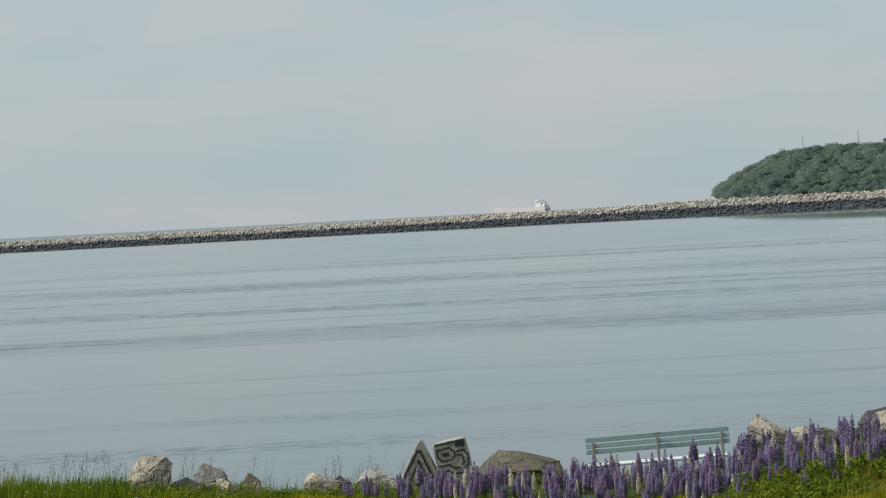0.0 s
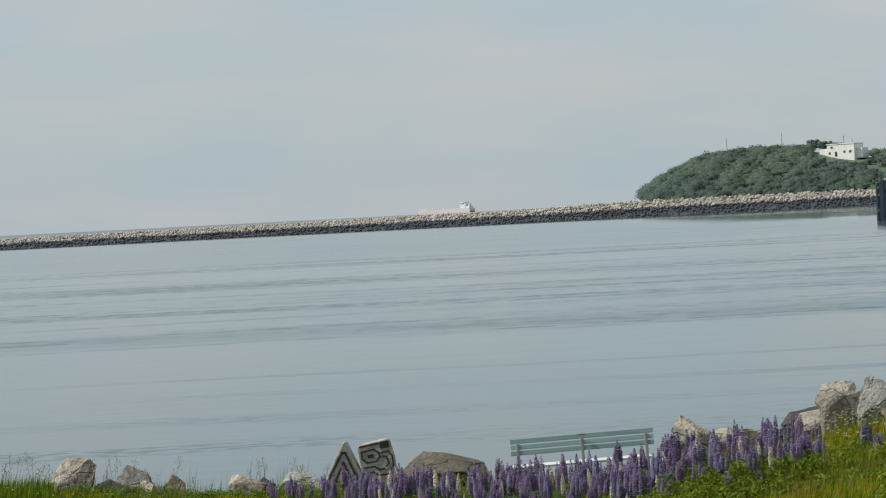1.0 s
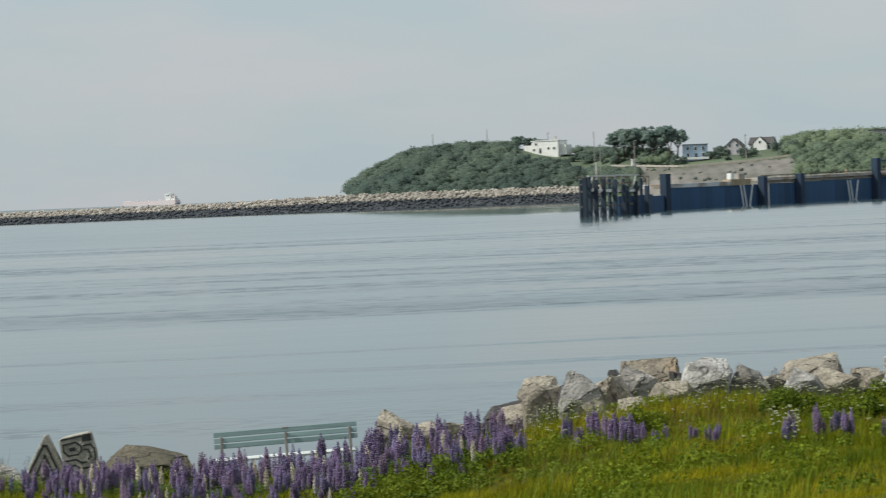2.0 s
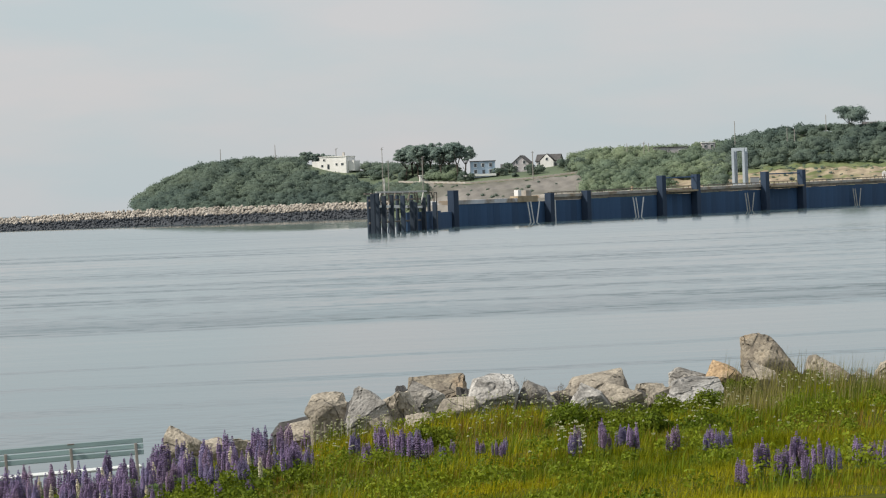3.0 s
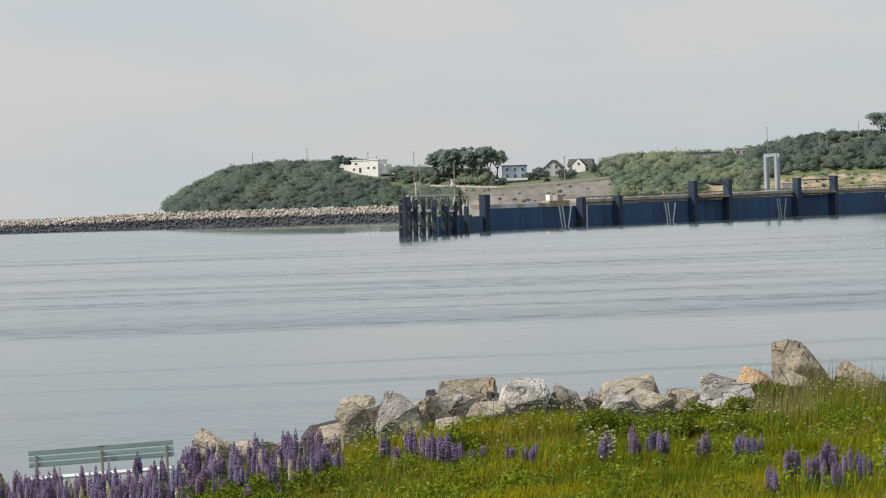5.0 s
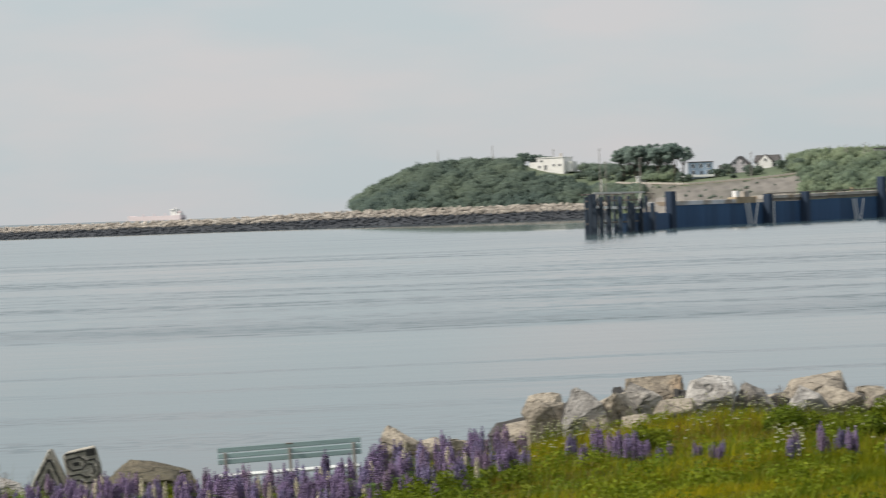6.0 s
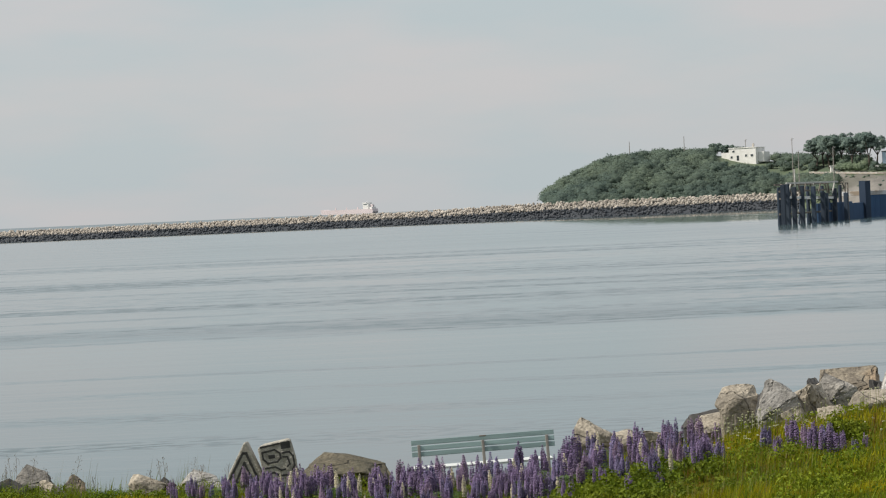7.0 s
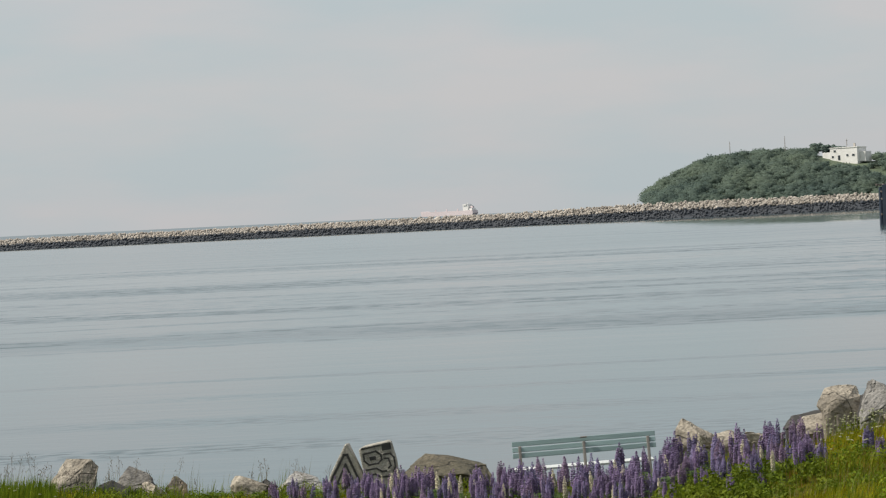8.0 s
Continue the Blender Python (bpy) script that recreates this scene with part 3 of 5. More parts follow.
def house(b, r, z, turn, w, d, h, wall, roof, kind, label, windows, door=None, sunk=3.0):
    """A house whose front looks along its own -y. kind: flat, gable (ridge along x) or front (gable to the front)."""
    x, y = polar(b, r)
    hs = thing("house", (x, y, z), turn - b, label, "house", "houses above the harbour")
    part("wall", box((w, d, h + sunk), (0, 0, (h - sunk) / 2)), wall, hs)
    if kind == "flat":
        part("roof", box((w + 0.5, d + 0.5, 0.35), (0, 0, h + 0.18), bevel=0.05), roof, hs)
    else:
        rise = 0.3 * d if kind == "gable" else 0.42 * w
        span, along = (d, w) if kind == "gable" else (w, d)
        prof = [(-span / 2 - 0.4, -0.35), (0, rise), (span / 2 + 0.4, -0.35), (span / 2 + 0.4, -0.05), (0, rise + 0.35), (-span / 2 - 0.4, -0.05)]
        vs = []
        for e in (-along / 2 - 0.35, along / 2 + 0.35):
            vs += [(e, p, h + q) if kind == "gable" else (p, e, h + q) for p, q in prof]
        k = len(prof)
        fs = [(i, (i + 1) % k, (i + 1) % k + k, i + k) for i in range(k)] + [(0, 1, 4, 5), (1, 2, 3, 4), (k, k + 5, k + 4, k + 1), (k + 1, k + 4, k + 3, k + 2)]
        shape("roof", vs, fs, roof, hs)
        for e in (-along / 2 + 0.02, along / 2 - 0.02):
            tri = [(-span / 2, 0), (span / 2, 0), (0, rise)]
            out = 0.16 if e > 0 else -0.16
            front = [(e - out, p, h + q) if kind == "gable" else (p, e - out, h + q) for p, q in tri]
            back = [(e, p, h + q) if kind == "gable" else (p, e, h + q) for p, q in tri]
            shape("gable_wall", front + back, [(0, 1, 2), (5, 4, 3), (0, 3, 4, 1), (1, 4, 5, 2), (2, 5, 3, 0)], wall, hs)
    for wx, wz, ww, wh in windows:
        house_window(hs, wx, -d / 2, wz, ww, wh)
    if door:
        part("door", box((1.0, 0.12, 2.1), (door, -d / 2 - 0.06, 1.05), bevel=0.02), M_GLASS, hs)
    return hs


R1 = 1215
hw = house(9.94, R1, 7 + R1 * math.tan(radians(0.67)), -26, 13.0, 9, 5.2, M_WHITE, M_WHITE, "flat", "white flat-roofed two-storey house on the headland",
           [(-4.2, 4.0, 1.0, 0.8), (4.6, 2.0, 1.1, 0.9), (1.8, 2.0, 0.9, 0.9), (-5.2, 1.5, 0.9, 0.9)], -2.2)
part("annex", box((4.5, 7, 4.6), (-8.6, 0.5, 1.3)), M_WHITE, hw, "lower white side wing")
part("porch", box((2.6, 6, 4.4), (7.9, 0.8, 1.2), bevel=0.05), M_WHITE, hw)
part("chimney", box((0.8, 0.8, 1.6), (2.5, 1.5, 6.4), bevel=0.04), M_CONCRETE, hw)
R2 = 1095
hbw = house(12.95, R2, 7 + R2 * math.tan(radians(0.43)), 2, 9.6, 8, 5.4, M_BLUE, M_ROOF, "flat", "blue clapboard two-storey house with white trim",
            [(-3.0, 4.0, 1.0, 1.4), (0.0, 4.0, 1.0, 1.4), (3.0, 4.0, 1.0, 1.4), (-3.0, 1.5, 1.1, 1.4), (3.0, 1.5, 1.1, 1.4)], 0.2)
part("deck", box((13, 3.5, 0.9), (-1.5, -6.2, 0.1), bevel=0.05), M_TRIM, hbw, "white railed deck")
house(13.78, R2 + 5, 7 + (R2 + 5) * math.tan(radians(0.47)), -12, 6.4, 7.5, 3.6, M_SHINGLE, M_ROOF, "front", "small weathered shingle cottage with a steep gable", [(-1.5, 3.9, 0.9, 1.2), (1.5, 3.9, 0.9, 1.2), (-1.6, 1.5, 0.9, 1.3), (1.6, 1.5, 0.9, 1.3)], 0.0)
hg = house(14.34, R2 + 10, 7 + (R2 + 10) * math.tan(radians(0.51)), -12, 9.3, 7.5, 3.4, M_WHITE, M_ROOF, "gable", "white gabled farmhouse with a dark roof", [(-3.2, 1.8, 1.0, 1.4), (-0.8, 1.9, 0.9, 1.3), (1.6, 1.9, 0.9, 1.3), (3.4, 1.9, 1.0, 1.3)], 0.3)
sh = [(-2.7, -5.2, 3.3), (2.7, -5.2, 3.3), (0, -5.2, 5.9), (-2.7, -1, 3.3), (2.7, -1, 3.3), (0, -1, 5.9)]
shape("dormer_roof", [(a * 1.15, q, z + 0.25) for a, q, z in sh], [(0, 2, 5, 3), (2, 1, 4, 5), (0, 3, 4, 1)], M_ROOF, hg)
shape("dormer_wall", [(a, q - 0.02, z + 0.04) for a, q, z in sh[:3]] + [(-2.7, -5.22, 0), (2.7, -5.22, 0), (0, -3.5, 0)], [(0, 1, 2), (3, 4, 1, 0), (3, 5, 4)], M_WHITE, hg)
house_window(hg, 0, -5.22, 4.0, 0.8, 1.0)
house(13.42, R2 + 14, 7 + (R2 + 14) * math.tan(radians(0.46)), 0, 3.2, 3.5, 2.2, M_REDWALL, M_ROOF, "gable", "small rust-red shed beside the blue house", [(0, 1.3, 0.8, 0.8)])
ks = 0.7
house(11.73, float(SHORE(11.73) + ks * DEPTH(11.73)), float(headland_point(np.array(11.73), np.array(ks))[2]), 8, 3.7, 2.5, 2.3, M_WHITE, M_TRIM, "flat", "small white kiosk by the shore road", [(0, 1.3, 2.2, 0.7)], sunk=0.4)
for b, r, e, w, h, lab in ((16.85, 1084, 0.70, 13, 3.0, "long low grey-roofed building among the trees"), (17.62, 1088, 0.79, 5, 2.6, "low pale building among the trees"), (20.95, 1100, 0.99, 6, 2.6, "low roofed building half hidden by trees")):
    house(b, r, 7 + r * math.tan(radians(e)), 5, w, 6, h, M_SHINGLE, M_ROOF if w != 5 else M_TRIM, "gable" if w == 6 else "flat", lab, [(-w / 4, h / 2, 1, 1), (w / 4, h / 2, 1, 1)])

# guard wall along the shore road
gw = thing("guard_wall", label="low pale concrete guard wall along the shore road", category="wall")
seg = np.linspace(11.2, 15.0, 34)
for b0, b1 in zip(seg[:-1], seg[1:]):
    x0, y0, z0 = headland_point(np.array([b0, b1]), np.array([0.64, 0.64]))
    a, e = Vector((x0[0], y0[0], z0[0] + 0.6)), Vector((x0[1], y0[1], z0[1] + 0.6))
    ob = part("wall_segment", box(((e - a).length, 0.35, 0.8), bevel=0.03), M_CONCRETE, gw)
    ob.location, ob.rotation_euler = (a + e) / 2, (0, 0, math.atan2(e.y - a.y, e.x - a.x))


def land_z(b, r):
    """The headland's height on a heading, r metres away."""
    return float(headland_point(np.array(float(b)), np.array((r - SHORE(b)) / DEPTH(b)))[2])


# ---- poles ----
def pole(b, r, e0, e1, arm=False):
    x, y = polar(b, r)
    z0, z1 = min(7 + r * math.tan(radians(e0)), land_z(b, r)) - 0.5, 7 + r * math.tan(radians(e1))
    ob = thing("utility_pole", (x, y, z0), 0, "thin grey utility pole on the headland", "pole", "utility poles")
    part("shaft", rod((0, 0, 0), (0, 0, z1 - z0), 0.2, 0.13), M_POLE, ob)
    if arm:
        part("crossarm", box((1.0, 0.12, 0.14), (0, 0, z1 - z0 - 0.7)), M_POLE, ob)
        part("lamp", box((0.7, 0.3, 0.18), (0.5, -0.1, z1 - z0 - 0.05), bevel=0.04), M_TRIM, ob)


for row in ((7.53, 1225, 0.9, 1.16), (8.66, 1228, 0.9, 1.22), (9.92, 1228, 0.8, 1.10, True), (10.87, 1120, 0.55, 1.08, True), (10.99, 1090, 0.45, 0.82, True), (11.70, 1060, 0.35, 0.86, True),
            (13.99, 1060, 0.4, 0.90, True), (15.95, 1080, 0.7, 0.98), (16.30, 1080, 0.7, 1.0, True), (16.4, 1082, 0.7, 0.97), (18.18, 1080, 0.8, 1.36), (19.25, 1060, 0.75, 1.18), (19.4, 1060, 0.75, 1.14), (20.05, 1085, 1.0, 1.42)):
    pole(*row)


# ---- trees ----
def pine(b, r, e_base, e_top, width, seed, label, flat=0.34):
    """A tall tree with bare trunk, forked limbs and a flat layered crown."""
    q = np.random.default_rng(seed)
    x, y = polar(b, r)
    z0 = land_z(b, r) - 0.4
    h = 7 + r * math.tan(radians(e_top)) - z0
    t = thing("pine_tree", (x, y, z0), float(q.uniform(0, 360)), label, "tree", "pines on the headland")
    fork = Vector((q.uniform(-0.6, 0.6), q.uniform(-0.6, 0.6), h * 0.36))
    part("trunk", rod((0, 0, 0), fork, 0.42, 0.28), M_BARK, t)
    cs, rs = [], []
    for k in range(9):
        a = k * 2.4 + q.uniform(-0.4, 0.4)
        reach = width / 2 * q.uniform(0.35, 0.8)
        tip = Vector((math.cos(a) * reach, math.sin(a) * reach, h * q.uniform(0.52, 0.88)))
        part("limb", rod(fork, tip, 0.14, 0.05, 6), M_BARK, t)
        for j in range(4):
            cs.append(tip + Vector((q.uniform(-1, 1), q.uniform(-1, 1), q.uniform(-0.7, 0.7))) * width * 0.13)
            rs.append(width * q.uniform(0.12, 0.2))
    for j in range(12):
        cs.append(Vector((q.uniform(-0.36, 0.36) * width, q.uniform(-0.36, 0.36) * width, h * q.uniform(0.62, 0.95))))
        rs.append(width * q.uniform(0.13, 0.2))
    cs = np.array(cs)
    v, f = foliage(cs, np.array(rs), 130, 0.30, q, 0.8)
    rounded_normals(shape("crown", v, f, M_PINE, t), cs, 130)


for k, (b, top) in enumerate([(11.34, 1.03), (11.5, 1.1), (11.7, 1.12), (11.9, 1.13), (12.08, 1.10), (12.25, 1.12), (12.42, 1.12), (12.58, 1.08), (11.62, 1.04), (12.15, 1.05)]):
    pine(b, float(SHORE(b) + (0.72 + 0.02 * ((k * 7) % 13)) * DEPTH(b)), 0.48, top, 8.0 + (k % 3) * 0.8, 60 + k, "tall flat-crowned pine in a dense group")
pine(20.56, 1088, 1.0, 1.55, 13.0, 80, "large wide-crowned pine above the ridge")
for k, (b, top, w) in enumerate([(9.16, 0.93, 5), (9.3, 1.03, 6), (9.45, 1.0, 6), (9.62, 0.99, 6), (9.78, 0.95, 5)]):
    pine(b, 1238, 0.8, top, w, 90 + k, "small dense tree on the headland ridge")
pine(21.35, 1085, 0.95, 1.2, 7, 82, "pine at the ridge end")
for k, (b, r, e, s) in enumerate([(10.72, 1110, 0.66, 3.4), (10.9, 1115, 0.72, 3.0), (11.2, 1100, 0.7, 3.6), (11.35, 1065, 0.5, 3.2), (12.0, 1066, 0.5, 3.0), (12.35, 1066, 0.5, 3.2), (12.6, 1066, 0.5, 2.6), (13.3, 1112, 0.6, 2.6), (13.5, 1115, 0.6, 3.0), (14.0, 1120, 0.66, 3.0), (14.7, 1090, 0.66, 3.4), (14.9, 1085, 0.72, 3.8), (12.55, 1086, 0.5, 1.6), (13.35, 1080, 0.48, 1.3), (13.62, 1086, 0.5, 1.2), (14.15, 1084, 0.52, 1.3), (14.62, 1086, 0.55, 1.5), (10.45, 1140, 0.6, 2.2), (10.6, 1090, 0.45, 2.0), (11.05, 1075, 0.4, 2.2)]):
    r = float(SHORE(b) + (0.72 + 0.2 * ((k * 0.37) % 1)) * DEPTH(b))
    x, y = polar(b, r)
    z = land_z(b, r) + 1.35 * s
    q = np.random.default_rng(300 + k)
    t = thing("shrub", (x, y, z - s), 0, "rounded dark green shrub near the houses", "shrub", "shrubs near the houses")
    for j in range(3):
        part("stem", rod((0, 0, -0.8 * s), (q.uniform(-1, 1), q.uniform(-1, 1), s * 0.6), 0.15, 0.06, 6), M_BARK, t)
    cc = np.stack([q.uniform(-0.8, 0.8, 6) * s, q.uniform(-0.6, 0.6, 6) * s, q.uniform(-0.3, 0.6, 6) * s], 1)
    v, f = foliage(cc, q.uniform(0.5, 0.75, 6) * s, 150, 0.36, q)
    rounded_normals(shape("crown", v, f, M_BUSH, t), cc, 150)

# ---- ferry pier ----
PIER_A, PIER_B = Vector((128, 625, 0)), Vector((340, 840, 0))
PIER_DIR = (PIER_B - PIER_A).normalized()
PIER_TURN = math.degrees(math.atan2(PIER_DIR.y, PIER_DIR.x))
M_RAMP = mottled("grey_ramp_steel", (0.5, 0.51, 0.53), (0.62, 0.63, 0.65), scale=0.4, vary=0, bump=0.1, stain=(0.25, 0.2, 0.15))
M_STRUT = mottled("pale_strut_paint", (0.4, 0.39, 0.36), (0.55, 0.54, 0.5), scale=1.0, vary=0.1, bump=0.1)
M_TIMBER = mottled("grey_timber", (0.12, 0.1, 0.085), (0.25, 0.22, 0.18), scale=1.2, vary=0.2, bump=0.2)
M_OCHRE = mottled("ochre_stained_concrete", (0.25, 0.19, 0.115), (0.38, 0.31, 0.21), scale=0.7, vary=0, bump=0.2)


def pier_s(b):
    """How far along the pier's front a heading meets it."""
    k = math.tan(radians(b))
    return (k * PIER_A.y - PIER_A.x) / (PIER_DIR.x - k * PIER_DIR.y)


pier = thing("ferry_pier", (PIER_A.x, PIER_A.y, 0), PIER_TURN, "long dark steel ferry pier with a pale concrete deck", "pier")
S0, S1 = pier_s(12.43), pier_s(23.5)
S_A, S_B = pier_s(14.35), pier_s(21.3)


def deck_z(s):
    return 6.75 + (s - S_A) / (S_B - S_A) * 1.35


panel_mesh = {}
s = S0
while s < S1:
    top = 5.2 if s < S_A else round(deck_z(s) - 1.5, 1)
    if top not in panel_mesh:
        bm = box((2.89, 0.5, top + 3), (0, 0, (top - 3) / 2), bevel=0.03)
        box((1.2, 0.06, top + 2.9), (0, -0.235, (top - 3) / 2), bevel=0.04, bm=bm)
        me = bpy.data.meshes.new("wall_panel")
        bm.to_mesh(me)
        bm.free()
        me.materials.append(M_STEEL)
        panel_mesh[top] = me
    ob = new("wall_panel", panel_mesh[top])
    ob.parent = pier
    ob.location = (s + 1.45, 1.4 + 0.012 * math.sin(s * 3.7), 0)
    s += 2.9
part("ramp", box((pier_s(13.72) - S0, 7, 1.0), ((S0 + pier_s(13.72)) / 2, 4.5, 5.7), bevel=0.06), M_RAMP, pier, "pale grey ramp girder")
part("ramp_platform", box((pier_s(14.13) - pier_s(13.72), 2.4, 1.5), ((pier_s(13.72) + pier_s(14.13)) / 2, 2.0, 5.9), bevel=0.08), M_OCHRE, pier, "ochre-stained concrete platform")
part("platform_cabin", box((1.5, 1.2, 1.5), (pier_s(13.8), 2.0, 7.4), bevel=0.08), M_TRIM, pier, "pale control cabin")
part("platform_shed", box((2.6, 1.6, 1.4), (pier_s(13.98), 2.1, 7.35), bevel=0.08), M_CONCRETE, pier)
deck_len = 12.0
s = S_A
while s < S1:
    z = deck_z(s + deck_len / 2)
    part("deck_slab", box((deck_len - 0.08, 9, 0.75), (s + deck_len / 2, 5.2, z - 0.35), (0, -0.5, 0), bevel=0.06), M_CONCRETE, pier)
    part("deck_beam", box((deck_len - 0.08, 0.5, 0.7), (s + deck_len / 2, 1.3, z - 1.1), (0, -0.5, 0), bevel=0.04), M_TIMBER, pier)
    part("kerb_rail", box((deck_len - 0.3, 0.2, 0.22), (s + deck_len / 2, 1.2, z + 0.55), (0, -0.5, 0), bevel=0.04), M_TIMBER, pier)
    for k in range(4):
        part("rail_post", box((0.16, 0.16, 0.6), (s + 1.5 + 3 * k, 1.2, z + 0.2)), M_TIMBER, pier)
    s += deck_len
for b, w, top in ((12.32, 2.2, 8.4), (14.32, 1.9, 7.0), (15.08, 2.0, 7.3), (16.64, 2.2, 10.6), (17.35, 2.2, 10.7), (18.77, 2.3, 10.9), (19.52, 2.3, 11.3), (22.0, 2.3, 11.5), (22.7, 2.3, 11.6)):
    p = part("fender_post", box((w, 1.8, top + 3), (pier_s(b), 0.1, top / 2 - 1.5), bevel=0.12), M_POST, pier)
    part("cap", box((w + 0.02, 1.82, 0.2), (pier_s(b), 0.1, top + 0.08), bevel=0.05), M_POST, p)
for b0, b1, z in ((16.64, 17.35, 10.1), (18.77, 19.52, 10.4)):
    part("tie_beam", rod((pier_s(b0), 0.3, z), (pier_s(b1), 0.3, z + 0.1), 0.17), M_STEEL, pier)
    part("low_deck", box((pier_s(b1) - pier_s(b0) - 2.4, 3.0, 0.5), ((pier_s(b0) + pier_s(b1)) / 2, 0.2, z - 3.6), bevel=0.05), M_OCHRE, pier, "stained low landing between the piles")
for b in (13.92, 16.1, 18.4, 20.6):
    s = pier_s(b)
    for x0, x1 in ((-1.2, -0.1), (0.3, 1.4), (4.6, 2.4)):
        part("strut", rod((s + x0, 0.2, 5.2), (s + x1, 0.0, -0.8), 0.17), M_TRIM if b < 18 else M_STRUT, pier)
part("white_pipe", rod((pier_s(14.44), 0.3, 5.4), (pier_s(14.44), 0.3, -1), 0.26), M_TRIM, pier)
part("yellow_post", rod((pier_s(16.2), 2.5, 7), (pier_s(16.2), 2.5, 8.2), 0.35), M_OCHRE, pier)

# portal tower on the deck
x, y = polar(18.235, 800)
M_PORTAL = mottled("pale_blue_grey_steel", (0.33, 0.38, 0.42), (0.42, 0.47, 0.51), scale=0.6, vary=0, bump=0.1)
tower = thing("portal_tower", (x, y, 7.2), -18 - 14, "tall pale grey steel portal frame on the pier", "tower")
for dx in (-1.55, 1.55):
    for dy in (0.0, 3.2):
        part("leg", box((0.75, 0.75, 10.6), (dx, dy, 5.3), bevel=0.06), M_PORTAL, tower)
for dy in (0.0, 3.2):
    part("top_beam", box((3.85, 0.78, 0.9), (0, dy, 10.6), bevel=0.06), M_PORTAL, tower)
    part("foot_beam", box((2.3, 0.6, 0.6), (0, dy, 0.5), bevel=0.06), M_PORTAL, tower)
for dx in (-1.55, 1.55):
    part("side_panel", box((0.5, 2.4, 9.4), (dx, 1.6, 5.3), bevel=0.04), M_PORTAL, tower)


def hut(b, r, z, w, h, label, gable=True):
    x, y = polar(b, r)
    t = thing("hut", (x, y, z), -b, label, "hut", "huts on the pier")
    part("wall", box((w, w, h), (0, 0, h / 2), bevel=0.03), M_TRIM, t)
    if not gable:
        part("roof", box((w * 1.06, w * 1.06, 0.16), (0, 0, h + 0.08), bevel=0.04), M_CONCRETE, t)
        return
    vs = [(-w * 0.6, -w * 0.6, h), (w * 0.6, -w * 0.6, h), (0, -w * 0.6, h + 0.7), (-w * 0.6, w * 0.6, h), (w * 0.6, w * 0.6, h), (0, w * 0.6, h + 0.7)]
    shape("roof", vs, [(0, 1, 2), (5, 4, 3), (0, 2, 5, 3), (1, 4, 5, 2), (0, 3, 4, 1)], M_TRIM, t)
    part("door", box((w * 0.35, 0.06, h * 0.75), (0, -w / 2 - 0.03, h * 0.4)), M_TIMBER, t)


hut(18.56, 806, 7.4, 2.6, 2.1, "small flat-roofed white equipment hut on the pier deck", False)
hut(21.2, 890, 8.0, 1.5, 1.9, "little white gabled hut on the pier")

# ---- mooring dolphin at the pier's head ----
dx0, dy0 = polar(10.66, 572)
dx1, dy1 = polar(12.12, 634)
D0, D1 = Vector((dx0, dy0, 0)), Vector((dx1, dy1, 0))
DL = (D1 - D0).length
dol = thing("mooring_dolphin", (dx0, dy0, 0), math.degrees(math.atan2(dy1 - dy0, dx1 - dx0)), "dark timber and steel fender dolphin at the pier head", "dolphin")
q = random.Random(5)
for k, u in enumerate((0.0, 0.05, 0.13, 0.25, 0.38, 0.5, 0.58, 0.7, 0.84)):
    s = DL * u
    h = (8.2 if k < 5 or u == 0.7 else 7.0) - 1.2 * u + q.uniform(-0.3, 0.3)
    part("fender_post", box((1.05, 0.9, h + 3), (s, q.uniform(-0.3, 0.3), h / 2 - 1.5), (0, q.uniform(-1.2, 1.2), 0), bevel=0.1), M_PILE, dol)
    if k % 2 == 0:
        part("back_post", rod((s + 3, 1.9, -3), (s + 3, 1.8, 7.8), 0.4), M_PILE, dol)
        part("knee", rod((s, 0.5, 8.4), (s + 2.8, 0.5, 6.0), 0.15), M_TIMBER, dol)
for z, yy in ((8.55, -0.6), (6.9, 0.9), (5.4, 0.8), (8.3, 1.9), (2.2, 1.0)):
    part("waling", box((DL * 0.7, 0.35, 0.35), (DL * 0.35, yy, z), bevel=0.04), M_STRUT if z == 8.55 else M_TIMBER, dol)
for k in range(6):
    part("walkway_board", box((DL * 0.085, 1.2, 0.5), (DL * (0.09 + 0.115 * k), 0.9, 5.6 - 0.1 * k), bevel=0.03), M_TRIM, dol, "short white walkway board")
for k in range(7):
    u = DL * (0.10 + 0.1 * k)
    part("top_brace", rod((u, 0.1, 8.4), (u + (1.9 if k % 2 else -1.6), 0.3, 6.1), 0.16), M_STRUT if k % 3 == 0 else M_TIMBER, dol)
    part("cross_brace", rod((u, 1.4, 5.2), (u + (2.4 if k % 2 else -2.2), 1.4, -0.5), 0.22), M_PILE, dol)
part("fender_wall", box((DL * 0.5, 0.5, 7.0), (DL * 0.76, 1.2, 0.5), bevel=0.05), M_STEEL, dol)
part("end_wall", box((DL * 0.26, 0.6, 6.6), (DL * 1.12, 2.2, 0.3), bevel=0.05), M_STEEL, dol)
part("lattice", box((2.6, 0.2, 0.2), (DL * 0.88, 0.2, 8.2)), M_TIMBER, dol)
for s in (0.86, 0.9):
    part("mast", rod((DL * s, 0.2, 0), (DL * s, 0.2, 8.3), 0.16), M_TIMBER, dol)
part("light_mast", rod((DL * 0.24, 1.5, 5), (DL * 0.24, 1.5, 11.5), 0.2, 0.14), M_STRUT, dol, "pale navigation light mast")

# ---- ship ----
# hull colour is paled towards the sky to stand for distance haze
M_HULL = mottled("haze_paled_hull", (0.62, 0.54, 0.55), (0.67, 0.59, 0.60), scale=0.05, vary=0, bump=0)
sx, sy = polar(1.67, 4600)
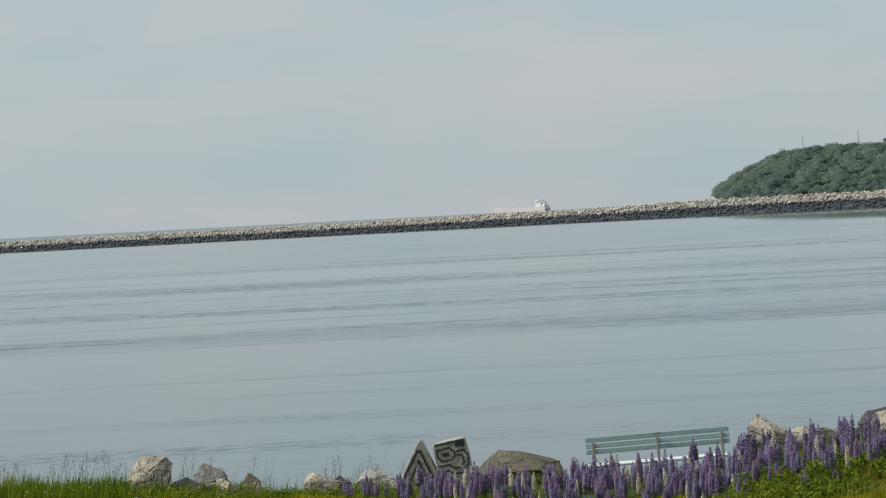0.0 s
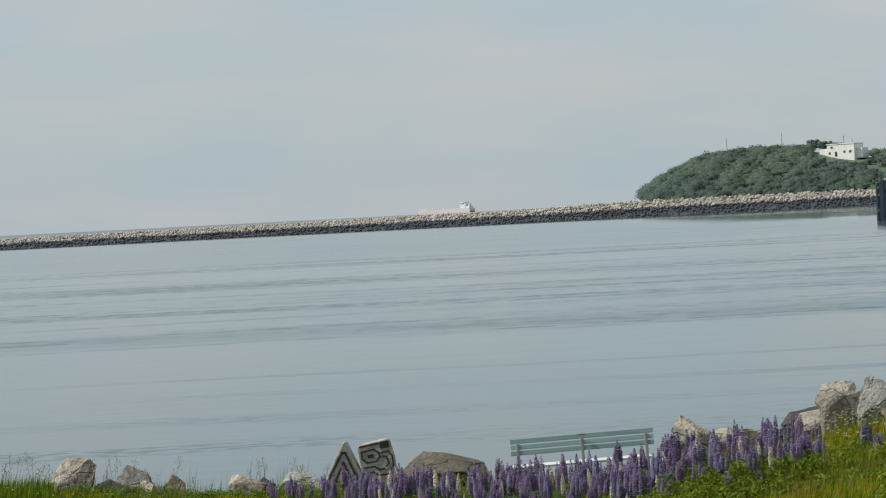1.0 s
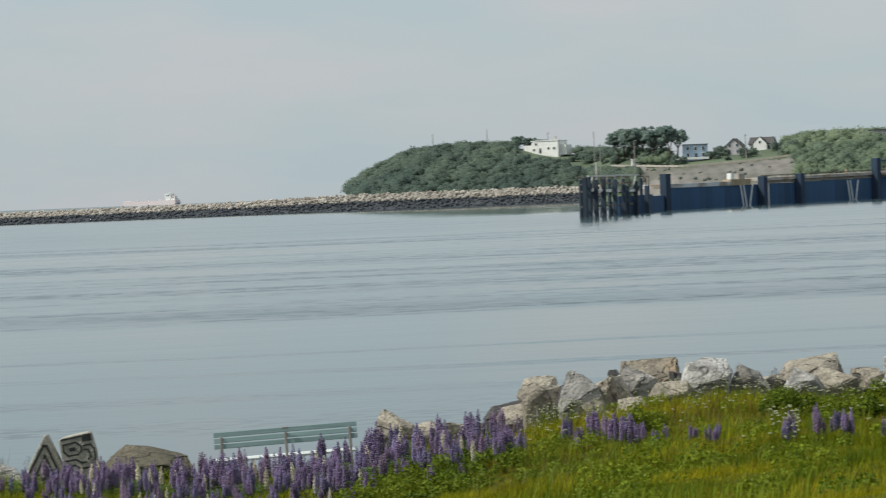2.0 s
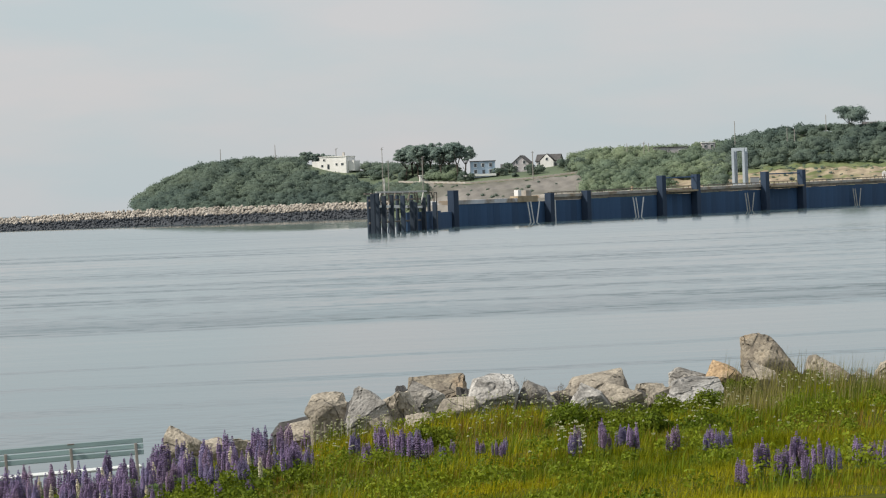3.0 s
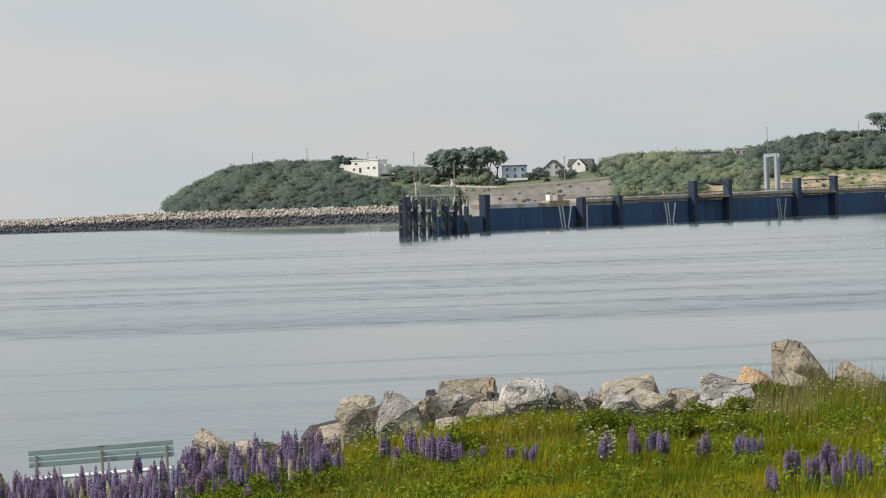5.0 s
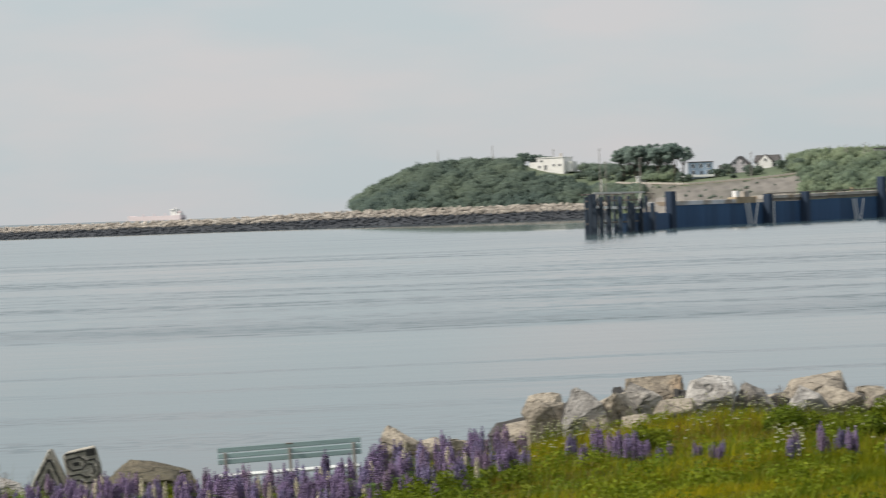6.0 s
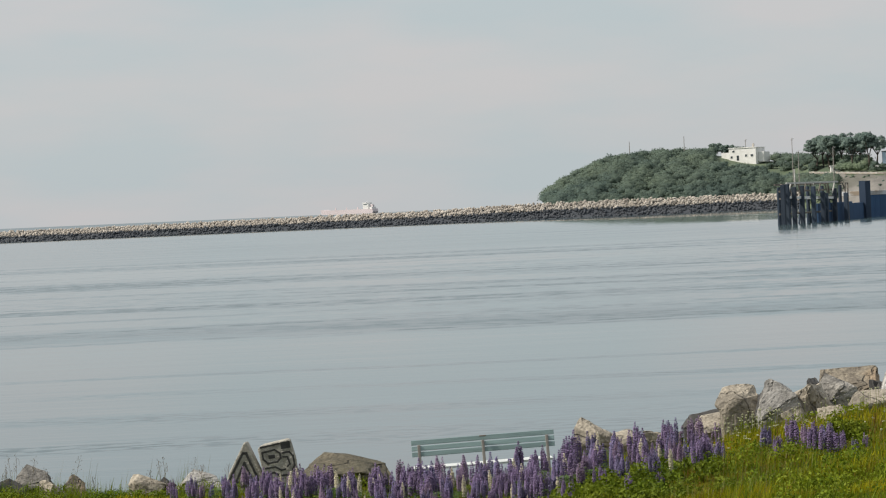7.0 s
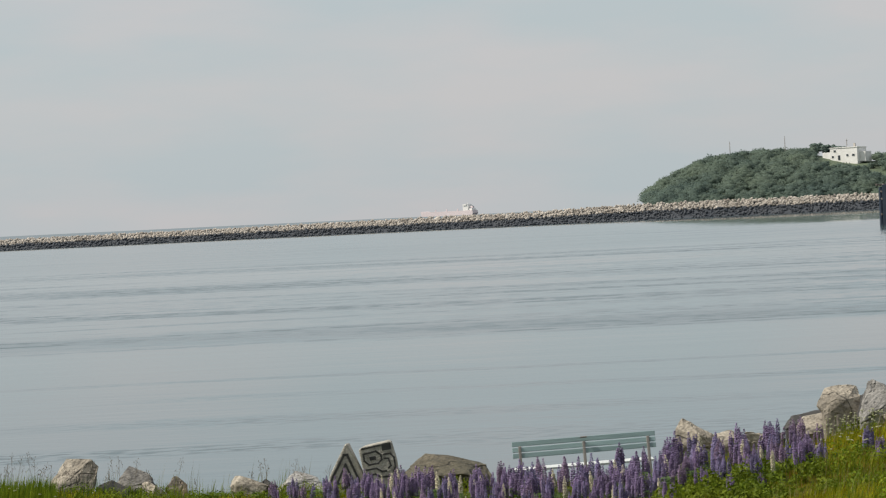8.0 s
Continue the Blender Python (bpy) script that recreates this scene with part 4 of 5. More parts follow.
ship = thing("cargo_ship", (sx, sy, 0), -38, "distant laden cargo ship with a white superstructure aft", "ship")
prof = [(-44, -1), (-41, 0), (-43, 8.5), (-38, 8.6), (-36, 7.4), (30, 7.4), (42, 7.6), (43, 3), (41, -1)]
vs = [(a, -w, z) for a, z in prof for w in (6,)] + [(a, 6, z) for a, z in prof]
k = len(prof)
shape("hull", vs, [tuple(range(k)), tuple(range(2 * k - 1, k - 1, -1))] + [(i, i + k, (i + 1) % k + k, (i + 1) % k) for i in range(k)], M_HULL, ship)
part("superstructure", box((9, 11, 8.4), (31, 0, 11.5), bevel=0.3), M_WHITE, ship)
part("deckhouse", box((5, 9, 3.4), (38, 0, 9), bevel=0.3), M_WHITE, ship)
part("bridge", box((6, 13, 2.4), (30, 0, 16.8), bevel=0.2), M_WHITE, ship)
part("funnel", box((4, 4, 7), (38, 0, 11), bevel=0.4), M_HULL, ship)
part("radar_mast", rod((30, 0, 17), (30, 0, 21), 0.4), M_WHITE, ship)
for a in (-22, -4, 14):
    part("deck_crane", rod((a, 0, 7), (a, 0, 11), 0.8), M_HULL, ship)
ship.scale = (1.26, 1.26, 1.0)

# ---- boulders ----
def boulder_mesh(seed, profile=None, points=13, rough=0.02):
    """An angular block in a unit box: the hull of uneven corners, or of a front profile run back, with chipped relief."""
    r = random.Random(seed)
    bm = bmesh.new()
    if profile:
        for u, v in profile:
            back = -0.40 + 0.62 * v ** 1.3 * r.uniform(0.6, 1.15) + r.uniform(-0.05, 0.05)
            bm.verts.new((u - 0.5, back, v - 0.5))
            bm.verts.new(((u - 0.5) * 0.82 + r.uniform(-0.05, 0.05), 0.45, (v - 0.5) * 0.92 - 0.04))
        for k in range(4):
            bm.verts.new((r.uniform(-0.36, 0.36), r.uniform(-0.56, -0.44), r.uniform(-0.4, 0.12)))
    else:
        for k in range(points):
            p = Vector((r.gauss(0, 1), r.gauss(0, 1), r.gauss(0, 1)))
            p /= max(abs(c) for c in p)
            p = p * 0.62 + p.normalized() * 0.38
            bm.verts.new(p * r.uniform(0.82, 1.0) * 0.5)
    bmesh.ops.convex_hull(bm, input=bm.verts[:])
    loose = [v for v in bm.verts if not v.link_faces]
    bmesh.ops.delete(bm, geom=loose, context="VERTS")
    bmesh.ops.bevel(bm, geom=bm.edges[:], offset=0.012, segments=1, affect="EDGES", profile=0.5)
    bmesh.ops.triangulate(bm, faces=bm.faces[:])
    for _ in range(4):
        long_edges = [e for e in bm.edges if e.calc_length() > 0.09]
        if long_edges:
            bmesh.ops.subdivide_edges(bm, edges=long_edges, cuts=1)
            bmesh.ops.triangulate(bm, faces=bm.faces[:])
    off = Vector((seed * 7.3, seed * 3.1, seed * 1.7))
    bm.normal_update()
    for v in bm.verts:
        d = rough * 1.3 * noise.fractal(v.co * 3.0 + off, 1.0, 2.0, 4) + rough * 0.5 * noise.noise(v.co * 13 + off)
        ridge = abs(noise.noise(v.co * 4.5 + off * 2))
        v.co += v.normal * (d - 0.03 * max(0.0, 0.09 - ridge) / 0.09)
    lo = [min(v.co[k] for v in bm.verts) for k in range(3)]
    hi = [max(v.co[k] for v in bm.verts) for k in range(3)]
    for v in bm.verts:
        v.co = [(v.co[k] - lo[k]) / (hi[k] - lo[k]) - 0.5 for k in range(3)]
    return bm


def elev(b, e, y):
    return 7 + y / math.cos(radians(b)) * math.tan(radians(e))


def boulder(b0, b1, e0, e1, y, mat, seed, label, profile=None, depth=0.85):
    """A boulder between two headings and two heights of view, y metres ahead; its foot is sunk into the bank."""
    x0, x1 = at_yaw(b0, y), at_yaw(b1, y)
    z0, z1 = elev(b0, e0, y), elev(b0, e1, y)
    w = x1 - x0
    foot = min(z0, float(ground_z((x0 + x1) / 2, y + 0.3 * w))) - 0.12
    if not profile:
        z0 = foot
    h = z1 - z0
    bm = boulder_mesh(seed, profile)
    bmesh.ops.transform(bm, matrix=Matrix.Diagonal((w, max(w, h) * depth, h, 1)), verts=bm.verts)
    if profile and foot < z0:
        for v in bm.verts:
            if v.co.z < -0.42 * h:
                v.co.z -= z0 - foot
    r = random.Random(seed + 500)
    turn = Euler((r.uniform(-0.7, 0.7), r.uniform(-0.7, 0.7), r.uniform(0, 6.28)))
    bmesh.ops.transform(bm, matrix=turn.to_matrix().to_4x4().inverted(), verts=bm.verts)
    ob = part("boulder", bm, mat, smooth=True)
    ob.rotation_euler = turn
    ob.data.set_sharp_from_angle(angle=radians(22))
    ob.location = ((x0 + x1) / 2, y + 0.3 * w, (z0 + z1) / 2)
    return tagged(ob, label, "boulder", "boulders along the shore")


PALE, GREYL, BROWNL, DARKL = "pale beige granite boulder on the grassy shore edge", "grey streaked granite boulder on the shore edge", "brown weathered boulder on the shore edge", "dark wet stone between the shore boulders"
ROUNDED = [(0.1, 0), (0, 0.35), (0.22, 0.9), (0.55, 1), (0.94, 0.95), (1, 0.6), (0.86, 0)]
LEANING = [(0, 0.05), (0.16, 0.5), (0.42, 1), (0.88, 0.98), (1, 0.8), (0.9, 0.3), (0.84, 0)]
MOUND = [(0, 0), (0.1, 0.38), (0.36, 1), (0.78, 0.68), (1, 0)]
WEDGE = [(0, 0), (0.05, 0.68), (0.25, 1), (0.95, 0.5), (1, 0)]
SLAB = [(0.12, 0), (0, 0.5), (0.06, 0.95), (0.98, 1), (1, 0.55), (0.86, 0)]
RAMP = [(0.05, 0), (0, 0.2), (0.2, 0.75), (0.98, 1), (1, 0.3), (0.9, 0)]
BLOCK = [(0, 0), (0.02, 0.93), (0.38, 1), (0.56, 0.88), (0.98, 0.14), (1, 0)]
ROCKS = [
    (-7.0, -5.86, -5.6, -4.74, 41.5, M_GRANITE, 1, PALE, LEANING), (-5.6, -4.6, -5.5, -4.96, 42.0, M_SLATE, 2, GREYL, MOUND),
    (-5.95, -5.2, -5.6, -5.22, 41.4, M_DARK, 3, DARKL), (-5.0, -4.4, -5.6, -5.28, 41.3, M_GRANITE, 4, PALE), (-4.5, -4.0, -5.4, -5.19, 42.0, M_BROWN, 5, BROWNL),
    (-3.15, -2.35, -5.75, -5.26, 41.5, M_GRANITE, 6, PALE), (-2.5, -2.15, -5.7, -5.34, 41.8, M_DARK, 7, DARKL), (-2.2, -1.1, -5.7, -5.26, 42.0, M_GREY, 8, GREYL, MOUND),
    (0.14, 2.36, -5.75, -5.09, 42.3, M_MOSSY, 9, "broad mossy brown boulder beside the painted stones", [(0, 0), (0.08, 0.3), (0.36, 1), (0.62, 0.9), (0.93, 0.62), (1, 0)]),
    (6.12, 6.95, -5.2, -4.53, 42.4, M_GRANITE, 10, PALE, WEDGE), (6.8, 7.7, -5.1, -4.82, 42.3, M_GRANITE, 11, PALE), (7.5, 8.5, -5.1, -4.82, 42.5, M_GRANITE, 12, PALE),
    (8.4, 9.3, -4.9, -4.46, 42.8, M_DARK, 13, DARKL, RAMP), (8.62, 9.75, -5.0, -4.48, 42.0, M_GRANITE, 14, PALE, RAMP),
    (9.12, 10.0, -4.6, -3.93, 42.6, M_GRANITE, 15, PALE, ROUNDED), (9.93, 10.9, -4.7, -3.83, 42.2, M_GREY, 16, GREYL, MOUND), (10.75, 11.6, -4.6, -3.93, 42.3, M_GRANITE, 17, BROWNL),
    (11.28, 12.54, -4.4, -3.65, 44.0, M_BROWN, 18, "flat-topped grey granite slab on the shore edge", SLAB), (12.2, 12.8, -4.25, -3.9, 43.4, M_DARK, 19, DARKL), (10.9, 11.4, -4.1, -3.82, 43.6, M_DARK, 20, DARKL),
    (11.22, 12.05, -4.4, -3.76, 42.9, M_SLATE, 21, BROWNL, WEDGE), (11.85, 12.75, -4.65, -4.13, 42.0, M_GRANITE, 22, PALE, ROUNDED), (11.15, 11.95, -4.75, -4.4, 41.6, M_GRANITE, 23, PALE),
    (12.5, 13.6, -4.45, -3.68, 42.4, M_GREY, 24, GREYL, ROUNDED), (13.5, 14.35, -4.45, -3.83, 42.6, M_SLATE, 25, GREYL, MOUND),
    (14.55, 15.88, -4.3, -3.67, 43.2, M_GRANITE, 26, PALE, RAMP), (14.6, 15.5, -4.6, -3.92, 42.2, M_GREY, 27, GREYL, MOUND), (15.25, 16.2, -4.55, -3.94, 42.3, M_GRANITE, 28, PALE, WEDGE), (15.95, 16.65, -4.4, -3.94, 42.8, M_GRANITE, 29, PALE),
    (16.25, 16.95, -4.55, -4.04, 42.4, M_GRANITE, 30, PALE), (16.75, 17.6, -4.1, -3.66, 43.2, M_SLATE, 31, BROWNL, WEDGE), (16.62, 17.85, -4.6, -3.88, 42.2, M_GREY, 32, GREYL, ROUNDED), (17.4, 18.3, -4.15, -3.54, 42.9, M_ORANGE, 33, "orange-brown weathered boulder on the shore edge", MOUND),
    (18.3, 19.42, -4.1, -3.06, 42.6, M_BROWN, 34, "large blocky brown boulder standing above the others", BLOCK), (18.25, 18.95, -4.1, -3.6, 41.7, M_GRANITE, 35, PALE, WEDGE), (19.4, 20.5, -4.4, -3.53, 42.6, M_GRANITE, 36, PALE, MOUND),
    (20.45, 20.95, -4.3, -3.8, 42.6, M_GREY, 37, GREYL), (20.8, 21.4, -4.2, -3.65, 43.2, M_GRANITE, 38, PALE), (21.2, 22.1, -4.4, -3.75, 42.5, M_GREY, 39, GREYL, MOUND), (22.0, 22.9, -4.4, -3.7, 42.6, M_GRANITE, 40, PALE, ROUNDED), (22.8, 23.9, -4.5, -3.8, 42.6, M_BROWN, 41, BROWNL),
    (13.9, 14.8, -4.4, -4.05, 43.0, M_GRANITE, 42, PALE), (10.3, 11.0, -4.75, -4.4, 42.0, M_GRANITE, 43, PALE), (20.3, 20.8, -4.3, -3.9, 43.2, M_GRANITE, 44, PALE), (-8.6, -7.6, -5.5, -5.15, 43.0, M_GREY, 45, GREYL),
    # near-black stones added behind the row as shade in its gaps
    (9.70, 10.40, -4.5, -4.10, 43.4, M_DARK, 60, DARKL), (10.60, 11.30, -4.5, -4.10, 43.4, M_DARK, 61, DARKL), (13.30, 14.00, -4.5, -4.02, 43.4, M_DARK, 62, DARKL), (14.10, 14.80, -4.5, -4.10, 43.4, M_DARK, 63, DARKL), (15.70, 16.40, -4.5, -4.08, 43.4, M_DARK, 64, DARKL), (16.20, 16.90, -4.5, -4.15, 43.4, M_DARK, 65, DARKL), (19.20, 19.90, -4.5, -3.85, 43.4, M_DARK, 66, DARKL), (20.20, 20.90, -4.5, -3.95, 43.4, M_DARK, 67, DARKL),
]
for row in ROCKS:
    b0, b1, e0, e1, y, *rest = row
    if e0 <= -4.45 and b0 > 9:
        y -= 1.0
    if 9 < b0 < 18:
        e1 -= 0.045
    boulder(b0, b1, e0, e1, y, *rest)

# ---- painted stones ----
M_PALEROCK = mottled("whitewashed_stone", (0.24, 0.225, 0.19), (0.50, 0.475, 0.415), scale=7, vary=0, bump=1.0, distance=0.03)
M_BLACKPAINT = mottled("faded_black_paint", (0.02, 0.02, 0.02), (0.055, 0.055, 0.052), scale=8, vary=0, bump=0.4, distance=0.01, rough=0.8)


def stroke(points, width, ob, label="faded black painted line", closed=False):
    """A flat painted line on the front face, 4 mm proud."""
    bm = bmesh.new()
    pts = [Vector((a, 0, c)) for a, c in points]
    if closed:
        pts.append(pts[0])
    for k, (a, b) in enumerate(zip(pts[:-1], pts[1:])):
        d = (b - a)
        box((d.length + width, 0.004, width), ((a + b) / 2)[:], (0, -math.degrees(math.atan2(d.z, d.x)), 0), bm=bm)
        for v in bm.verts[-8:]:
            v.co.y -= 0.0006 * k
    return part("painted_line", bm, M_BLACKPAINT, ob, label)


def painted_stone(b, e, y, outline, thick, turn, label):
    """A flat-faced stone with its face towards the meadow; the outline in metres from its middle."""
    x = at_yaw(b, y)
    ob = thing("painted_stone", (x, y, elev(b, e, y)), turn, label, "painted stone", "painted stones")
    bm = bmesh.new()
    front = [bm.verts.new((a, 0, c)) for a, c in outline]
    back = [bm.verts.new((a * 0.9 + 0.03, thick, c * 0.94)) for a, c in outline]
    k = len(outline)
    bm.faces.new(front)
    bm.faces.new(back[::-1])
    for i in range(k):
        bm.faces.new((front[i], back[i], back[(i + 1) % k], front[(i + 1) % k]))
    bmesh.ops.recalc_face_normals(bm, faces=bm.faces[:])
    bmesh.ops.bevel(bm, geom=bm.edges[:], offset=0.02, segments=2, affect="EDGES", profile=0.5)
    part("stone", bm, M_PALEROCK, ob)
    return ob


t1 = painted_stone(-0.73, -5.17, 41.3, [(-0.34, -0.42), (0.29, -0.42), (0.25, -0.12), (0.045, 0.33), (0.01, 0.34), (-0.24, -0.12)], 0.42, 0, "pale pointed stone painted with nested black triangles")
stroke([(-0.235, -0.22), (-0.02, 0.17), (0.03, 0.17), (0.2, -0.24)], 0.036, t1)
stroke([(-0.14, -0.26), (0.0, 0.03), (0.115, -0.26)], 0.032, t1, closed=True)
stroke([(-0.02, -0.17), (0.01, -0.17)], 0.05, t1, "faded black painted spot")
for child in t1.children:
    if child.name.startswith("painted_line"):
        child.location = (0, -0.003, 0)
t2 = painted_stone(-0.04, -5.1, 41.2, [(-0.24, -0.40), (0.27, -0.36), (0.275, -0.05), (0.235, 0.25), (0.2, 0.275), (-0.22, 0.25), (-0.27, 0.21), (-0.255, -0.1)], 0.45, 0, "squarish pale stone painted with black maze lines and squares")
stroke([(-0.22, 0.22), (0.06, 0.235)], 0.027, t2)
stroke([(0.13, 0.2), (0.165, 0.2)], 0.105, t2, "faded black painted square")
stroke([(-0.21, 0.14), (-0.02, 0.155), (0.05, 0.09), (0.05, 0.02), (-0.01, -0.03), (-0.15, -0.03), (-0.21, 0.04)], 0.027, t2, closed=True)
stroke([(-0.1, 0.06), (-0.06, 0.06)], 0.055, t2, "faded black painted spot")
stroke([(0.09, 0.09), (0.19, 0.09), (0.235, 0.02), (0.235, -0.12), (0.2, -0.18)], 0.026, t2)
stroke([(0.09, 0.03), (0.15, 0.02), (0.17, -0.09), (0.13, -0.12)], 0.025, t2)
stroke([(-0.2, -0.1), (-0.05, -0.1), (0.03, -0.16), (0.09, -0.16)], 0.027, t2)
stroke([(-0.22, -0.19), (-0.08, -0.18), (0.0, -0.24), (0.2, -0.25)], 0.028, t2)
for child in t2.children:
    if child.name.startswith("painted_line"):
        child.location = (0, -0.003, 0)

t2.matrix_world = t2.matrix_world @ pose(0, 0, 0, 0, -7, 0)

# ---- bench ----
BY = 40.2
bench = thing("park_bench", (at_yaw(4.27, BY), BY, 2.8), 0, "weathered teal wooden park bench facing the sea", "bench")
bench.matrix_world = pose(at_yaw(4.27, BY), BY, 2.775, 0, -1.9, 0)
# the seat's near-white colour carries the sky reflected at a low angle
M_SEAT = mottled("sky_sheen_seat_paint", (0.55, 0.58, 0.57), (0.7, 0.72, 0.71), scale=4, vary=0.06, bump=0.2, stretch=(0.15, 1, 1), rough=0.5)
for k in range(3):
    part("back_slat", box((2.10, 0.032, 0.070), (0, 0.02 * k, 0.645 + 0.084 * k), (-8, 0, 0), bevel=0.006), M_BENCH, bench)
for k in range(4):
    part("seat_slat", box((2.06, 0.09, 0.03), (-0.01, 0.14 + 0.102 * k, 0.415), bevel=0.006), M_SEAT, bench, "seat slat coloured pale for the sky's sheen")
for sx in (-0.94, 0.0, 0.94):
    bm = box((0.042, 0.05, 0.88), (sx, -0.035, 0.345), (-6, 0, 0), bevel=0.008)
    part("back_post", bm, M_POLE, bench, "grey wooden back post")
    part("seat_bearer", box((0.06, 0.45, 0.06), (sx, 0.24, 0.365), bevel=0.008), M_TIMBER, bench)
    part("front_leg", box((0.06, 0.06, 0.50), (sx, 0.44, 0.13), bevel=0.008), M_TIMBER, bench)
part("bracket", box((0.1, 0.04, 0.018), (0.0, -0.03, 0.845), bevel=0.006), M_TIMBER, bench)

# ---- meadow ----
M_GRASS = leafy("meadow_grass", (0.08, 0.118, 0.002), (0.345, 0.315, 0.006), vary=0.45, scale=0.45, through_light=0.35)
M_REED = leafy("fresh_green_grass", (0.06, 0.115, 0.006), (0.20, 0.245, 0.014), vary=0.3, scale=0.5, through_light=0.35)
M_DRY = leafy("pale_seeding_grass", (0.16, 0.145, 0.05), (0.30, 0.27, 0.11), vary=0.3, scale=0.6, through_light=0.3)
M_RUST = leafy("rusty_sorrel", (0.14, 0.08, 0.014), (0.26, 0.16, 0.03), vary=0.3, scale=0.5, through_light=0.3)
M_HERB = leafy("herb_leaves", (0.085, 0.14, 0.007), (0.21, 0.25, 0.016), vary=0.3, scale=0.6, through_light=0.3)
M_BED = leafy("lupin_bed_leaves", (0.055, 0.10, 0.006), (0.18, 0.215, 0.016), vary=0.35, scale=0.8, through_light=0.3)
for m in (M_GRASS, M_REED, M_DRY, M_RUST, M_HERB, M_BED):
    m.node_tree.nodes["Principled BSDF"].inputs["Specular IOR Level"].default_value = 0.14
M_UMBEL = leafy("cream_umbels", (0.34, 0.36, 0.20), (0.52, 0.52, 0.34), vary=0.15, scale=2)


def blades(name, x, y, length, width, mat, label, g, lean=0.6, wind=(0.12, 0.0)):
    """Tapered bent grass blades rooted on the ground, as one mesh."""
    n = len(x)
    z = ground_z(x, y)
    tuft = 0.72 + 0.3 * np.sin(2.1 * x + 1.7 * np.sin(1.3 * y)) * np.cos(1.6 * y + np.sin(2.9 * x)) + 0.26 * np.sin(8.3 * x + 3 * np.sin(5.1 * y)) * np.sin(6.7 * y + 2 * np.sin(4.3 * x))
    length = length * np.clip(tuft, 0.42, 1.25)
    a = 1.4 * np.sin(1.9 * x + y) + 1.6 * np.cos(3.1 * y - 1.4 * x) + g.uniform(-2.6, 2.6, n)
    bend = g.uniform(0.0, 0.85, n) * lean * length
    ux, uy = np.cos(a), np.sin(a)
    tx, ty = ux * bend + wind[0] * length, uy * bend + wind[1] * length
    px, py = -uy * width / 2, ux * width / 2
    base = np.stack([x, y, z - 0.03], 1)
    side = np.stack([px, py, 0 * px], 1)
    mid = base + np.stack([tx * 0.35, ty * 0.35, 0.6 * length], 1)
    tip = base + np.stack([tx, ty, length], 1)
    v = np.stack([base - side, base + side, mid + side * 0.75, mid - side * 0.75, tip], 1).reshape(-1, 3)
    k = np.arange(n)[:, None] * 5
    f = np.concatenate([k + [[0, 1, 2]], k + [[0, 2, 3]], k + [[3, 2, 4]]], 0)
    return tagged(shape(name, v, f, mat), label, "grass", kind="stuff")


def sow(n, b0, b1, y0, y1, g):
    y = np.sqrt(g.uniform(y0 ** 2, y1 ** 2, n))
    return y * np.tan(np.radians(g.uniform(b0, b1, n))), y


def patchy(x, y, g, k, level):
    p = np.sin(x * k + 1.3 * np.sin(y * k * 0.7)) * np.cos(y * k * 1.1 + 0.8 * np.sin(x * k * 0.6))
    return g.uniform(-1, 1, len(x)) < p + level


g = np.random.default_rng(7)
x, y = sow(130000, -11, 25, 25, 43.5, g)
x2, y2 = sow(170000, 6, 25, 19, 31, g)
x, y = np.concatenate([x, x2]), np.concatenate([y, y2])
heading = np.degrees(np.arctan2(x, y))
short = np.where((heading < 9.2) & (y > 28), np.where(heading < -4.5, 0.6, 0.5), np.clip(y / 30 - 0.36, 0.36, 1.0))
blades("meadow_grass", x, y, g.uniform(0.13, 0.36, len(x)) * short, g.uniform(0.006, 0.014, len(x)) * np.clip(y / 30 - 0.3, 0.45, 1.0), M_GRASS, "dense yellow-green meadow grass", g)
x, y = sow(62000, -11, 25, 20, 43.2, g)
ok = patchy(x, y, g, 0.9, -0.15)
x, y = x[ok], y[ok]
blades("fresh_grass", x, y, g.uniform(0.15, 0.38, len(x)) * np.where(np.degrees(np.arctan2(x, y)) < 9, 0.4, 1.0), g.uniform(0.006, 0.014, len(x)), M_REED, "fresh green grass patches", g)
x, y = sow(9000, -10.5, -6.7, 38.5, 42.6, g)
ok = patchy(x, y, g, 2.1, 0.1)
x, y = x[ok], y[ok]
blades("reed_grass", x, y, g.uniform(0.16, 0.48, len(x)), g.uniform(0.008, 0.016, len(x)), M_REED, "tall bright green grass on the shore edge", g, 0.2)
x, y = sow(1500, -6.7, 0.5, 40.0, 42.6, g)
blades("edge_grass", x, y, g.uniform(0.15, 0.42, len(x)), g.uniform(0.007, 0.013, len(x)), M_REED, "grass between the shore stones", g, 0.3)
x, y = sow(11000, 17.7, 24, 38.6, 42.4, g)
ok = patchy(x, y, g, 1.3, 0.1)
x, y = x[ok], y[ok]
blades("tall_seeding_grass", x, y, g.uniform(0.3, 0.8, len(x)), g.uniform(0.005, 0.010, len(x)), M_DRY, "tall pale seeding grass in front of the boulders", g, 0.22)
x, y = sow(5200, 19.0, 23, 37.5, 41.2, g)
ok = patchy(x, y, g, 1.7, -0.1)
x, y = x[ok], y[ok]
blades("tall_green_grass", x, y, g.uniform(0.25, 0.6, len(x)), g.uniform(0.006, 0.012, len(x)), M_REED, "tall blue-green grass clump", g, 0.2)
x, y = sow(9000, 8, 25, 27, 40.5, g)
ok = patchy(x, y, g, 0.55, -0.35)
x, y = x[ok], y[ok]
